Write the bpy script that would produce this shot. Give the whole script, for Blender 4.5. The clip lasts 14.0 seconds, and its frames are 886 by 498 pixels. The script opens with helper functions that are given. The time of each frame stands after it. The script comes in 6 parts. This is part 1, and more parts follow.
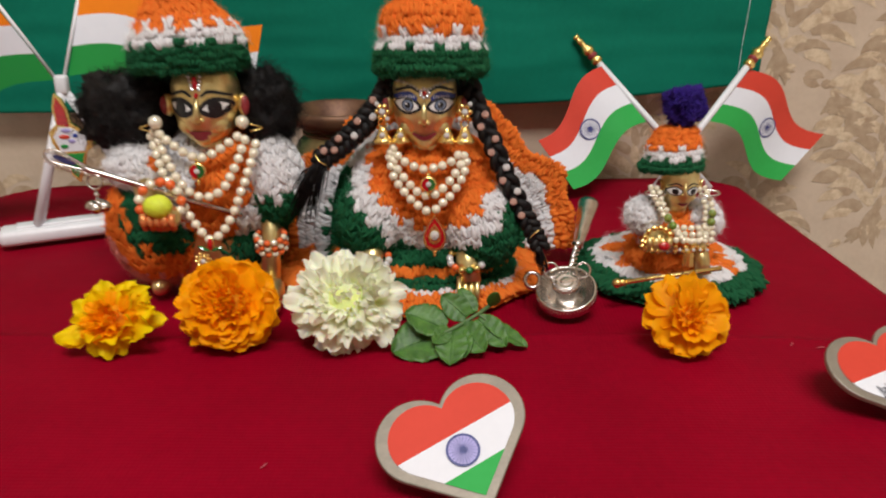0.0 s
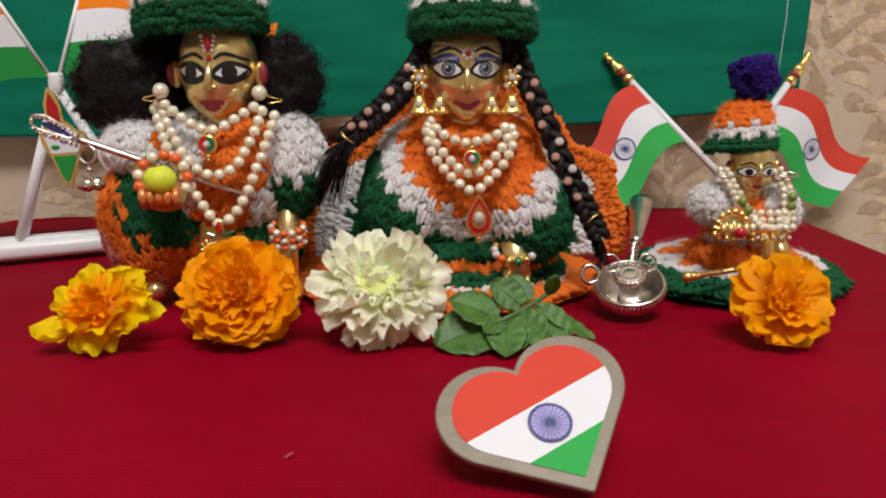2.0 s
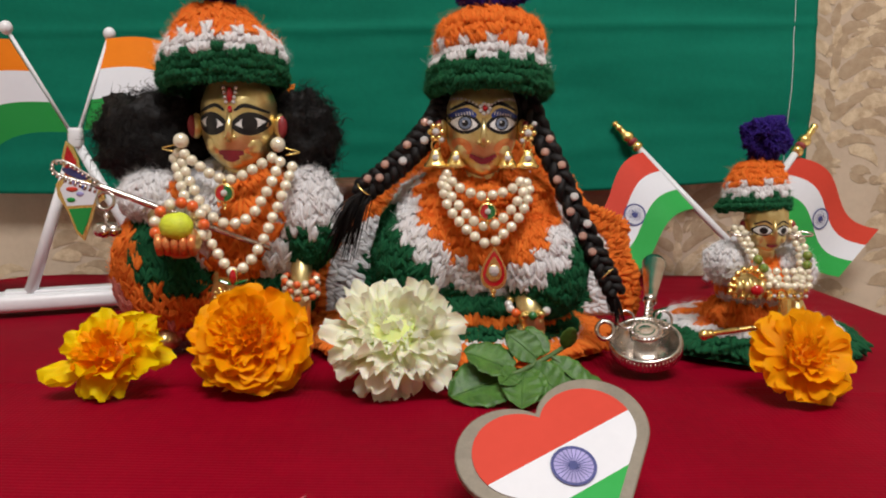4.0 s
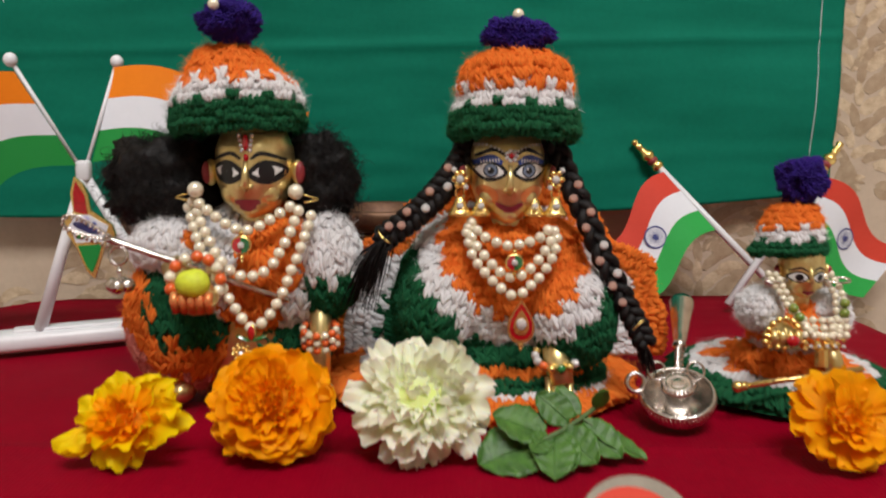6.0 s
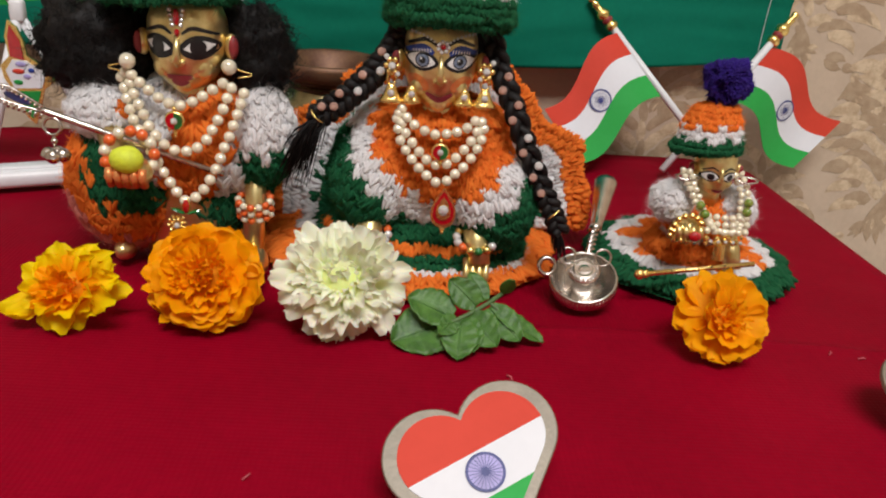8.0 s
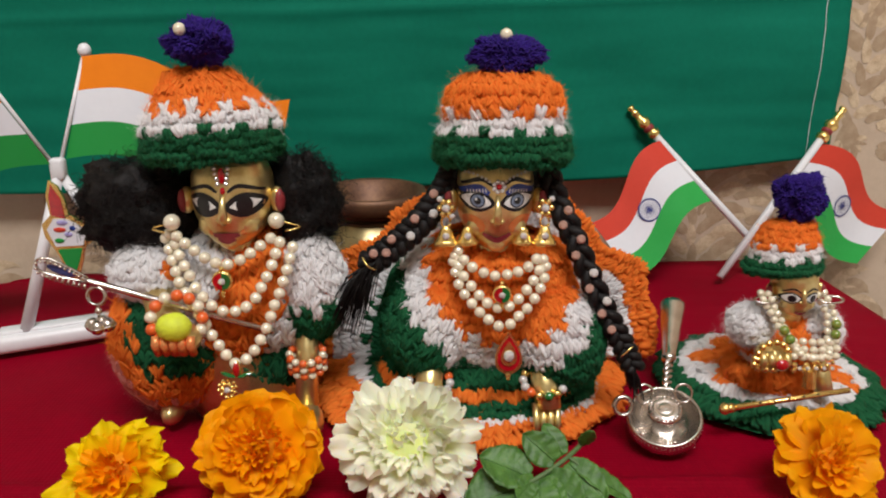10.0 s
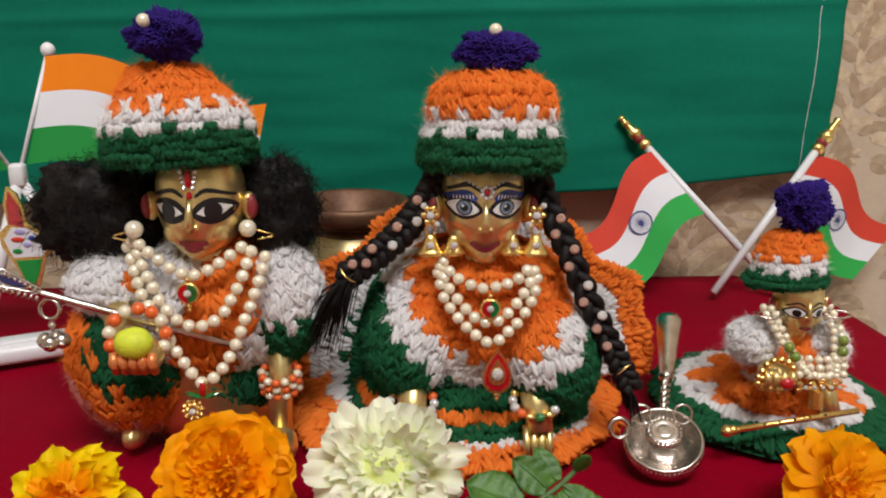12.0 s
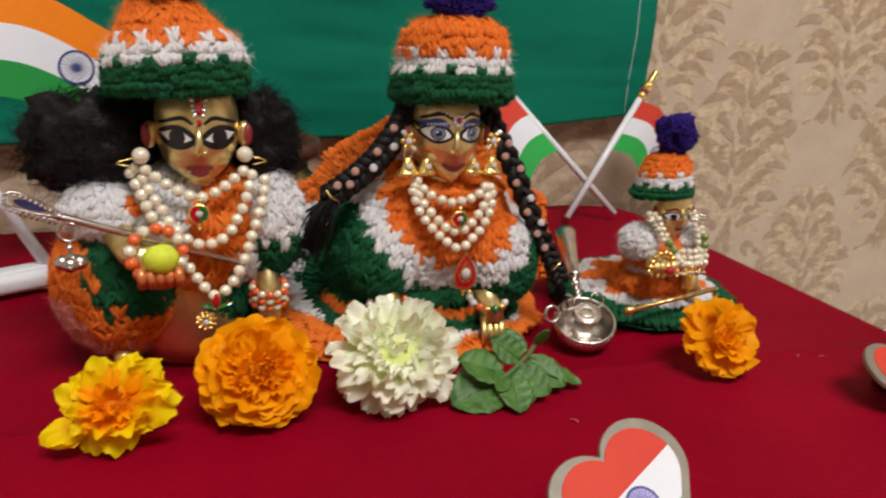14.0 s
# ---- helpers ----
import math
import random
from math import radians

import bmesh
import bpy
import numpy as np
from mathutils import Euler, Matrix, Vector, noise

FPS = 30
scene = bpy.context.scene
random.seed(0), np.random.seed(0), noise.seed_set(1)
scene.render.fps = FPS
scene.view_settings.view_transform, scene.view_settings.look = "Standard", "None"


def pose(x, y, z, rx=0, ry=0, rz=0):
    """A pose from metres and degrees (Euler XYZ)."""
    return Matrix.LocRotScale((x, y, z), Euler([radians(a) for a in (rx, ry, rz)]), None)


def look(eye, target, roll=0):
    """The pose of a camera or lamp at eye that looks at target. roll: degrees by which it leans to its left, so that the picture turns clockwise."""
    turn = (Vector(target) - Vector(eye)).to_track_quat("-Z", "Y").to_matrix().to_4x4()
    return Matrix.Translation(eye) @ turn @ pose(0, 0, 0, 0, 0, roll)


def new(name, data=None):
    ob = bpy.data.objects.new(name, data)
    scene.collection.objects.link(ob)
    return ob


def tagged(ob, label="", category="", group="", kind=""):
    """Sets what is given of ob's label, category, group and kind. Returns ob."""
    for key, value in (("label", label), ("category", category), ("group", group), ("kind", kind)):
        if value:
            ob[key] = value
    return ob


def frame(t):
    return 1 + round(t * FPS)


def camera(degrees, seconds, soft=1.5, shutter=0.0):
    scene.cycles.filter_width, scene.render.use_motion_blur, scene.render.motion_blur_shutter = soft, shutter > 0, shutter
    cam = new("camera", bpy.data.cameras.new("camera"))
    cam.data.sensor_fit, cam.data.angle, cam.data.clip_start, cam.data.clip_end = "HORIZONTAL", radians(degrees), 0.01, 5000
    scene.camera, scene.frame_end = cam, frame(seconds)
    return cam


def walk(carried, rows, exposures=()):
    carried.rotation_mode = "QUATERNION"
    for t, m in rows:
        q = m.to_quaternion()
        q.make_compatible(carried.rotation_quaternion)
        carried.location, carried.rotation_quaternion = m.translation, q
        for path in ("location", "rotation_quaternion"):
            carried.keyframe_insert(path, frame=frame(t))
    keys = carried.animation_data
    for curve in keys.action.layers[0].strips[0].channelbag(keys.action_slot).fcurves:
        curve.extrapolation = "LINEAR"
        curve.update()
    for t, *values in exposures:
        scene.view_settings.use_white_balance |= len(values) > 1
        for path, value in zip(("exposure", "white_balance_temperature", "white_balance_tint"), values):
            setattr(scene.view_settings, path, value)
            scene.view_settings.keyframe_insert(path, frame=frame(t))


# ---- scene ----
cam = camera(59.0, 14.0, soft=2.0, shutter=0.4)
PATH = [
    (0, (0.005, 0.002, 0.212), (-0.008, 1.866, -0.513), -0.0),
    (0.5, (0.003, -0.083, 0.258), (-0.026, 1.777, -0.476), -0.5),
    (1, (0.004, -0.138, 0.27), (-0.012, 1.723, -0.463), 0.4),
    (1.5, (-0.004, -0.037, 0.2), (0.001, 1.861, -0.429), -0.0),
    (2, (-0.024, 0.043, 0.131), (-0.012, 1.986, -0.341), -0.2),
    (2.5, (-0.029, 0.043, 0.119), (-0.01, 2.01, -0.238), 0.4),
    (3, (-0.03, 0.042, 0.117), (-0.021, 2.023, -0.16), 0.5),
    (5.5, (-0.031, 0.043, 0.118), (-0.022, 2.024, -0.155), 0.8),
    (6, (-0.042, 0.062, 0.15), (-0.041, 2.036, -0.172), 0.4),
    (6.5, (-0.036, 0.159, 0.214), (-0.055, 2.086, -0.32), -0.8),
    (7, (-0.01, 0.133, 0.279), (-0.035, 1.967, -0.517), -0.4),
    (7.2, (-0.004, 0.119, 0.297), (-0.058, 1.918, -0.576), -0.1),
    (7.5, (-0.021, 0.079, 0.232), (0.008, 1.895, -0.604), 2.9),
    (8, (-0.02, 0.054, 0.199), (0.068, 1.881, -0.61), 4.4),
    (8.5, (-0.028, 0.044, 0.234), (0.031, 1.913, -0.473), 1.8),
    (8.7, (-0.028, 0.037, 0.239), (0.013, 1.923, -0.426), 1.1),
    (10.8, (-0.041, 0.112, 0.204), (-0.026, 2.027, -0.374), -0.4),
    (11, (-0.041, 0.112, 0.206), (-0.019, 2.029, -0.362), -0.3),
    (11.5, (-0.039, 0.109, 0.206), (-0.007, 2.031, -0.346), 0.2),
    (12, (-0.037, 0.111, 0.204), (0.015, 2.033, -0.346), 0.4),
    (12.5, (-0.058, 0.11, 0.205), (0.157, 2.016, -0.359), 0.7),
    (13, (-0.127, 0.092, 0.185), (0.43, 1.919, -0.407), 3.7),
    (13.5, (-0.156, 0.072, 0.199), (0.621, 1.82, -0.385), 5.1),
    (14, (-0.149, 0.062, 0.198), (0.482, 1.852, -0.43), 3.4),
]
walk(cam, [(t, look(eye, target, roll)) for t, eye, target, roll in PATH])

# ---------------- world, light, exposure ----------------
world = bpy.data.worlds.new("room_air")
world.use_nodes = True
world.node_tree.nodes["Background"].inputs[0].default_value = (1.0, 0.93, 0.84, 1)
world.node_tree.nodes["Background"].inputs[1].default_value = 0.13
scene.world = world
scene.view_settings.exposure = 0.0


def area_lamp(name, eye, target, size, watts, colour):
    data = bpy.data.lights.new(name, "AREA")
    data.shape, data.size, data.size_y = "RECTANGLE", size[0], size[1]
    data.energy, data.color = watts, colour
    ob = new(name, data)
    ob.matrix_world = look(eye, target)
    return ob


area_lamp("ceiling_lamp", (0.16, -0.85, 2.15), (0.0, 0.50, 0.0), (1.3, 0.55), 56, (1.0, 0.985, 0.975))

# ---------------- materials ----------------


def nodes_of(name):
    m = bpy.data.materials.new(name)
    m.use_nodes = True
    t = m.node_tree
    return m, t, t.nodes["Principled BSDF"]


def mat(name, colour, rough=0.5, metal=0.0, second=None, scale=60.0, contrast=0.5, bump=0.0, bump_scale=None,
        sheen=0.0, coat=0.0, sss=0.0, spec=0.5, random_tint=0.0, trans=0.0, detail=5.0, stretch=(1, 1, 1), through_light=0.0, relief=0.0006):
    """A surface with two-scale noise in its colour and a fine relief."""
    m, t, b = nodes_of(name)
    n, l = t.nodes, t.links
    b.inputs["Roughness"].default_value = rough
    b.inputs["Metallic"].default_value = metal
    b.inputs["Specular IOR Level"].default_value = spec
    b.inputs["Sheen Weight"].default_value = sheen
    b.inputs["Sheen Tint"].default_value = (*colour, 1)
    b.inputs["Coat Weight"].default_value = coat
    b.inputs["Transmission Weight"].default_value = trans
    if sss:
        b.inputs["Subsurface Weight"].default_value = sss
        b.inputs["Subsurface Radius"].default_value = (0.004, 0.003, 0.002)
        b.inputs["Subsurface Scale"].default_value = 0.6
    second = second or tuple(c * 0.72 for c in colour)
    co = n.new("ShaderNodeTexCoord")
    mp = n.new("ShaderNodeMapping")
    mp.inputs["Scale"].default_value = stretch
    l.new(co.outputs["Object"], mp.inputs["Vector"])
    n1, n2 = n.new("ShaderNodeTexNoise"), n.new("ShaderNodeTexNoise")
    n1.inputs["Scale"].default_value, n1.inputs["Detail"].default_value = scale, detail
    n2.inputs["Scale"].default_value, n2.inputs["Detail"].default_value = scale * 7.3, 3.0
    l.new(mp.outputs[0], n1.inputs["Vector"])
    l.new(mp.outputs[0], n2.inputs["Vector"])
    add = n.new("ShaderNodeMath")
    add.operation = "MULTIPLY_ADD"
    l.new(n2.outputs["Fac"], add.inputs[0])
    add.inputs[1].default_value = 0.45
    l.new(n1.outputs["Fac"], add.inputs[2])
    ramp = n.new("ShaderNodeMapRange")
    ramp.inputs["From Min"].default_value = 0.72 - 0.3 * contrast - 0.02
    ramp.inputs["From Max"].default_value = 0.72 + 0.3 * contrast
    l.new(add.outputs[0], ramp.inputs["Value"])
    mix = n.new("ShaderNodeMix")
    mix.data_type = "RGBA"
    mix.inputs["A"].default_value, mix.inputs["B"].default_value = (*second, 1), (*colour, 1)
    l.new(ramp.outputs[0], mix.inputs["Factor"])
    out = mix.outputs["Result"]
    if random_tint:
        info = n.new("ShaderNodeObjectInfo")
        mr = n.new("ShaderNodeMapRange")
        mr.inputs["To Min"].default_value, mr.inputs["To Max"].default_value = 1 - random_tint, 1 + random_tint
        l.new(info.outputs["Random"], mr.inputs["Value"])
        hsv = n.new("ShaderNodeHueSaturation")
        l.new(out, hsv.inputs["Color"])
        l.new(mr.outputs[0], hsv.inputs["Value"])
        out = hsv.outputs["Color"]
    l.new(out, b.inputs["Base Color"])
    if through_light:
        tr = n.new("ShaderNodeBsdfTranslucent")
        l.new(out, tr.inputs["Color"])
        ms = n.new("ShaderNodeMixShader")
        ms.inputs[0].default_value = through_light
        l.new(b.outputs[0], ms.inputs[1])
        l.new(tr.outputs[0], ms.inputs[2])
        l.new(ms.outputs[0], n["Material Output"].inputs["Surface"])
    if bump:
        n3 = n.new("ShaderNodeTexNoise")
        n3.inputs["Scale"].default_value, n3.inputs["Detail"].default_value = bump_scale or scale * 5, 4.0
        l.new(mp.outputs[0], n3.inputs["Vector"])
        bp = n.new("ShaderNodeBump")
        bp.inputs["Strength"].default_value = bump
        bp.inputs["Distance"].default_value = relief
        l.new(n3.outputs["Fac"], bp.inputs["Height"])
        l.new(bp.outputs[0], b.inputs["Normal"])
    return m


def cloth_mat(name, colour, second, weave=2600.0, rough=0.8, sheen=0.3, bump=0.35, crease=9.0):
    """Woven cloth: crossing threads as relief, broad unevenness in the dye."""
    m, t, b = nodes_of(name)
    n, l = t.nodes, t.links
    b.inputs["Roughness"].default_value = rough
    b.inputs["Specular IOR Level"].default_value = 0.09
    b.inputs["Sheen Weight"].default_value = sheen
    b.inputs["Sheen Roughness"].default_value = 0.4
    b.inputs["Sheen Tint"].default_value = (*[min(1, c * 2 + 0.1) for c in colour], 1)
    co = n.new("ShaderNodeTexCoord")
    n1 = n.new("ShaderNodeTexNoise")
    n1.inputs["Scale"].default_value, n1.inputs["Detail"].default_value = crease, 6.0
    n2 = n.new("ShaderNodeTexNoise")
    n2.inputs["Scale"].default_value, n2.inputs["Detail"].default_value = 240.0, 3.0
    waves = []
    for axis in ("X", "Z" if "green" in name else "Y"):
        w = n.new("ShaderNodeTexWave")
        w.bands_direction = axis
        w.inputs["Scale"].default_value = weave / 20
        w.inputs["Distortion"].default_value = 0.6
        l.new(co.outputs["Object"], w.inputs["Vector"])
        waves.append(w)
    for k in (n1, n2):
        l.new(co.outputs["Object"], k.inputs["Vector"])
    s = n.new("ShaderNodeMath")
    s.operation = "MULTIPLY_ADD"
    l.new(n2.outputs["Fac"], s.inputs[0])
    s.inputs[1].default_value = 0.35
    l.new(n1.outputs["Fac"], s.inputs[2])
    r = n.new("ShaderNodeMapRange")
    r.inputs["From Min"].default_value, r.inputs["From Max"].default_value = 0.45, 0.9
    l.new(s.outputs[0], r.inputs["Value"])
    mix = n.new("ShaderNodeMix")
    mix.data_type = "RGBA"
    mix.inputs["A"].default_value, mix.inputs["B"].default_value = (*second, 1), (*colour, 1)
    l.new(r.outputs[0], mix.inputs["Factor"])
    l.new(mix.outputs["Result"], b.inputs["Base Color"])
    a = n.new("ShaderNodeMath")
    l.new(waves[0].outputs["Fac"], a.inputs[0])
    l.new(waves[1].outputs["Fac"], a.inputs[1])
    a2 = n.new("ShaderNodeMath")
    a2.operation = "MULTIPLY_ADD"
    l.new(n1.outputs["Fac"], a2.inputs[0])
    a2.inputs[1].default_value = 3.0
    l.new(a.outputs[0], a2.inputs[2])
    bp = n.new("ShaderNodeBump")
    bp.inputs["Strength"].default_value, bp.inputs["Distance"].default_value = bump, 0.0004
    l.new(a2.outputs[0], bp.inputs["Height"])
    l.new(bp.outputs[0], b.inputs["Normal"])
    return m


RED = cloth_mat("red_tablecloth", (0.268, 0.0003, 0.0140), (0.195, 0.0002, 0.0098), rough=0.62, sheen=0.0, bump=0.25)
RED.node_tree.nodes["Principled BSDF"].inputs["Specular IOR Level"].default_value = 0.05
GREEN = cloth_mat("green_cloth", (0.004, 0.172, 0.107), (0.003, 0.134, 0.084), rough=0.75, sheen=0.02, bump=0.14, crease=6.0, weave=9000.0)
WALL = mat("wallpaper", (0.57, 0.450, 0.340), 0.5, second=(0.51, 0.395, 0.295), scale=30, bump=0.3, bump_scale=900)
MOTIF = mat("wallpaper_leaf_print", (0.475, 0.355, 0.24), 0.40, second=(0.35, 0.24, 0.15), scale=130, contrast=0.8, bump=0.6, bump_scale=1200)
MOTIF_LIGHT = mat("wallpaper_leaf_highlight", (0.66, 0.52, 0.36), 0.35, second=(0.46, 0.33, 0.21), scale=130, bump=0.5)
ROOM = mat("room_plaster", (0.62, 0.54, 0.44), 0.8, scale=3)
CEIL = mat("ceiling_plaster", (0.75, 0.73, 0.70), 0.85, scale=3)
MARBLE = mat("white_marble", (0.78, 0.77, 0.74), 0.25, second=(0.62, 0.60, 0.56), scale=5, contrast=0.7)
WOOD = mat("stool_wood", (0.22, 0.11, 0.05), 0.5, scale=12, stretch=(1, 8, 8), bump=0.3)

W_ORANGE = mat("orange_wool", (1.0, 0.280, 0.034), 0.9, second=(1.0, 0.230, 0.022), scale=420, sheen=0.8, through_light=0.30, bump=0.5, relief=0.0008, bump_scale=1700, contrast=0.8)
W_WHITE = mat("white_wool", (0.94, 0.92, 0.92), 0.9, second=(0.89, 0.87, 0.88), scale=420, sheen=0.5, through_light=0.28, bump=0.5, relief=0.0008, bump_scale=1700, contrast=0.8)
W_GREEN = mat("green_wool", (0.006, 0.135, 0.046), 0.9, second=(0.004, 0.105, 0.035), scale=420, sheen=0.08, through_light=0.3, bump=0.5, relief=0.0008, bump_scale=1700, contrast=0.8)
W_PINK = mat("pink_wool", (0.80, 0.30, 0.25), 0.9, second=(0.65, 0.2, 0.17), scale=420, sheen=0.5, bump=0.8, bump_scale=2600)
W_BLUE = mat("indigo_wool", (0.030, 0.004, 0.22), 0.95, second=(0.014, 0.002, 0.12), scale=500, sheen=0.0, bump=0.9, bump_scale=2600)
BRASS = mat("polished_brass", (0.86, 0.71, 0.35), 0.33, 0.90, second=(0.74, 0.57, 0.23), scale=120, bump=0.12, bump_scale=500)
OLD_BRASS = mat("tarnished_brass", (0.17, 0.085, 0.045), 0.52, 0.5, second=(0.10, 0.045, 0.028), scale=60, bump=0.2, bump_scale=300)
POT_BRASS = mat("dull_olive_brass", (0.34, 0.27, 0.13), 0.30, 0.8, second=(0.22, 0.16, 0.08), scale=45, bump=0.15, bump_scale=240)
GOLD = mat("gold_plate", (0.98, 0.74, 0.28), 0.24, 0.95, second=(0.92, 0.64, 0.20), scale=500, bump=0.3, bump_scale=1800)
SILVER = mat("worn_silver", (0.74, 0.69, 0.64), 0.24, 1.0, second=(0.56, 0.51, 0.47), scale=160, bump=0.2, bump_scale=900)
PEARL = mat("cream_pearl", (0.86, 0.80, 0.63), 0.13, second=(0.82, 0.75, 0.57), metal=0.2, scale=300, coat=1.0, random_tint=0.06)
BLACK_HAIR = mat("black_hair", (0.012, 0.0098, 0.0095), 0.5, spec=0.2, second=(0.007, 0.006, 0.006), scale=600, bump=0.4, bump_scale=2500)
BLACK = mat("black_paint", (0.010, 0.009, 0.010), 0.35, scale=300)
EYE_WHITE = mat("eye_white_paint", (0.84, 0.84, 0.82), 0.35, scale=300)
EYE_BLUE = mat("eye_blue_paint", (0.22, 0.28, 0.38), 0.35, scale=900, second=(0.12, 0.16, 0.26))
LID_BLUE = mat("eyelid_blue_paint", (0.03, 0.07, 0.36), 0.4, scale=600)
LIP = mat("lip_red_paint", (0.27, 0.030, 0.045), 0.4, scale=300)
CHEEK = mat("cheek_orange_paint", (0.80, 0.24, 0.08), 0.35, metal=0.5, scale=500, second=(0.78, 0.34, 0.12))
EAR_RED = mat("ear_red_paint", (0.30, 0.03, 0.035), 0.5, scale=300)
RUBY = mat("ruby_glass", (0.50, 0.008, 0.015), 0.12, coat=1.0, scale=300)
EMERALD = mat("green_glass", (0.01, 0.16, 0.035), 0.12, coat=1.0, scale=300)
DIAMOND = mat("cut_crystal", (0.86, 0.85, 0.84), 0.08, metal=0.25, coat=1.0, scale=800, second=(0.50, 0.49, 0.48), contrast=0.9)
PINK_GEM = mat("pale_rose_gem", (0.60, 0.36, 0.29), 0.15, metal=0.3, scale=600, coat=1.0, second=(0.45, 0.27, 0.22))
CORAL = mat("coral_bead", (0.85, 0.14, 0.025), 0.28, coat=0.5, scale=400)
GREEN_BEAD = mat("green_gold_bead", (0.03, 0.22, 0.03), 0.25, coat=0.6, scale=900, second=(0.35, 0.28, 0.05), contrast=0.9)
LIME = mat("lime_paint", (0.68, 0.78, 0.04), 0.6, second=(0.56, 0.62, 0.04), scale=250, bump=0.5)
PLASTIC = mat("white_plastic", (0.80, 0.80, 0.83), 0.35, second=(0.74, 0.74, 0.77), scale=40)
P_SAFFRON = mat("printed_saffron", (0.87, 0.23, 0.008), 0.6, spec=0.2, second=(0.83, 0.21, 0.007), scale=40)
P_RED = mat("printed_orange_red", (0.63, 0.060, 0.036), 0.6, spec=0.2, second=(0.59, 0.055, 0.032), scale=40)
P_WHITE = mat("printed_white", (0.76, 0.77, 0.82), 0.6, spec=0.2, second=(0.73, 0.74, 0.79), scale=40)
P_GREEN = mat("printed_green", (0.02, 0.27, 0.055), 0.6, spec=0.2, second=(0.018, 0.27, 0.05), scale=40)
P_LIME = mat("printed_bright_green", (0.03, 0.37, 0.07), 0.6, spec=0.2, second=(0.036, 0.39, 0.08), scale=40)
P_NAVY = mat("printed_navy", (0.055, 0.065, 0.24), 0.5, scale=60)
P_LILAC = mat("printed_lilac", (0.42, 0.38, 0.72), 0.5, scale=60)
P_INK = mat("printed_dark_ink", (0.03, 0.03, 0.06), 0.5, scale=60)
LINT = mat("pink_lint", (0.60, 0.13, 0.16), 0.9, scale=300)
FOIL = mat("grey_foil_edge", (0.27, 0.235, 0.185), 0.45, metal=0.25, second=(0.22, 0.19, 0.15), scale=120, bump=0.2)


def petal_mat(name, inner, outer, length, sss=0.15):
    """A petal: deeper colour at its root, streaks along it."""
    m, t, b = nodes_of(name)
    n, l = t.nodes, t.links
    b.inputs["Roughness"].default_value = 0.55
    b.inputs["Specular IOR Level"].default_value = 0.12
    b.inputs["Subsurface Weight"].default_value = sss
    b.inputs["Subsurface Radius"].default_value = (0.003, 0.002, 0.001)
    co = n.new("ShaderNodeTexCoord")
    sep = n.new("ShaderNodeSeparateXYZ")
    l.new(co.outputs["Object"], sep.inputs[0])
    mp = n.new("ShaderNodeMapping")
    mp.inputs["Scale"].default_value = (1200, 90, 300)
    l.new(co.outputs["Object"], mp.inputs["Vector"])
    ns = n.new("ShaderNodeTexNoise")
    ns.inputs["Scale"].default_value = 1.0
    l.new(mp.outputs[0], ns.inputs["Vector"])
    mr = n.new("ShaderNodeMapRange")
    mr.inputs["From Max"].default_value = length
    l.new(sep.outputs["Y"], mr.inputs["Value"])
    ad = n.new("ShaderNodeMath")
    ad.operation = "MULTIPLY_ADD"
    l.new(ns.outputs["Fac"], ad.inputs[0])
    ad.inputs[1].default_value = 0.35
    l.new(mr.outputs[0], ad.inputs[2])
    mix = n.new("ShaderNodeMix")
    mix.data_type = "RGBA"
    mix.inputs["A"].default_value, mix.inputs["B"].default_value = (*inner, 1), (*outer, 1)
    l.new(ad.outputs[0], mix.inputs["Factor"])
    info = n.new("ShaderNodeObjectInfo")
    m2 = n.new("ShaderNodeMapRange")
    m2.inputs["To Min"].default_value, m2.inputs["To Max"].default_value = 0.9, 1.06
    l.new(info.outputs["Random"], m2.inputs["Value"])
    hsv = n.new("ShaderNodeHueSaturation")
    l.new(mix.outputs["Result"], hsv.inputs["Color"])
    l.new(m2.outputs[0], hsv.inputs["Value"])
    l.new(hsv.outputs["Color"], b.inputs["Base Color"])
    tr = n.new("ShaderNodeBsdfTranslucent")
    l.new(hsv.outputs["Color"], tr.inputs["Color"])
    ms = n.new("ShaderNodeMixShader")
    ms.inputs[0].default_value = 0.32
    l.new(b.outputs[0], ms.inputs[1])
    l.new(tr.outputs[0], ms.inputs[2])
    l.new(ms.outputs[0], n["Material Output"].inputs["Surface"])
    return m


M_YELLOW = petal_mat("yellow_marigold_petal", (0.92, 0.30, 0.002), (1.0, 0.76, 0.003), 0.014)
M_ORANGE = petal_mat("orange_marigold_petal", (0.96, 0.30, 0.002), (1.0, 0.44, 0.002), 0.018)
M_AMBER = petal_mat("amber_marigold_petal", (0.82, 0.26, 0.003), (0.98, 0.45, 0.004), 0.016)
M_WHITE = petal_mat("white_chrysanthemum_petal", (0.80, 0.90, 0.26), (0.97, 0.97, 0.80), 0.014, 0.25)
LEAF = mat("basil_leaf", (0.075, 0.190, 0.028), 0.5, second=(0.038, 0.112, 0.017), scale=140, bump=0.6, bump_scale=500, sss=0.1)
STEM = mat("basil_stem", (0.09, 0.16, 0.05), 0.5, scale=200)

# ---------------- mesh building ----------------
V = Vector


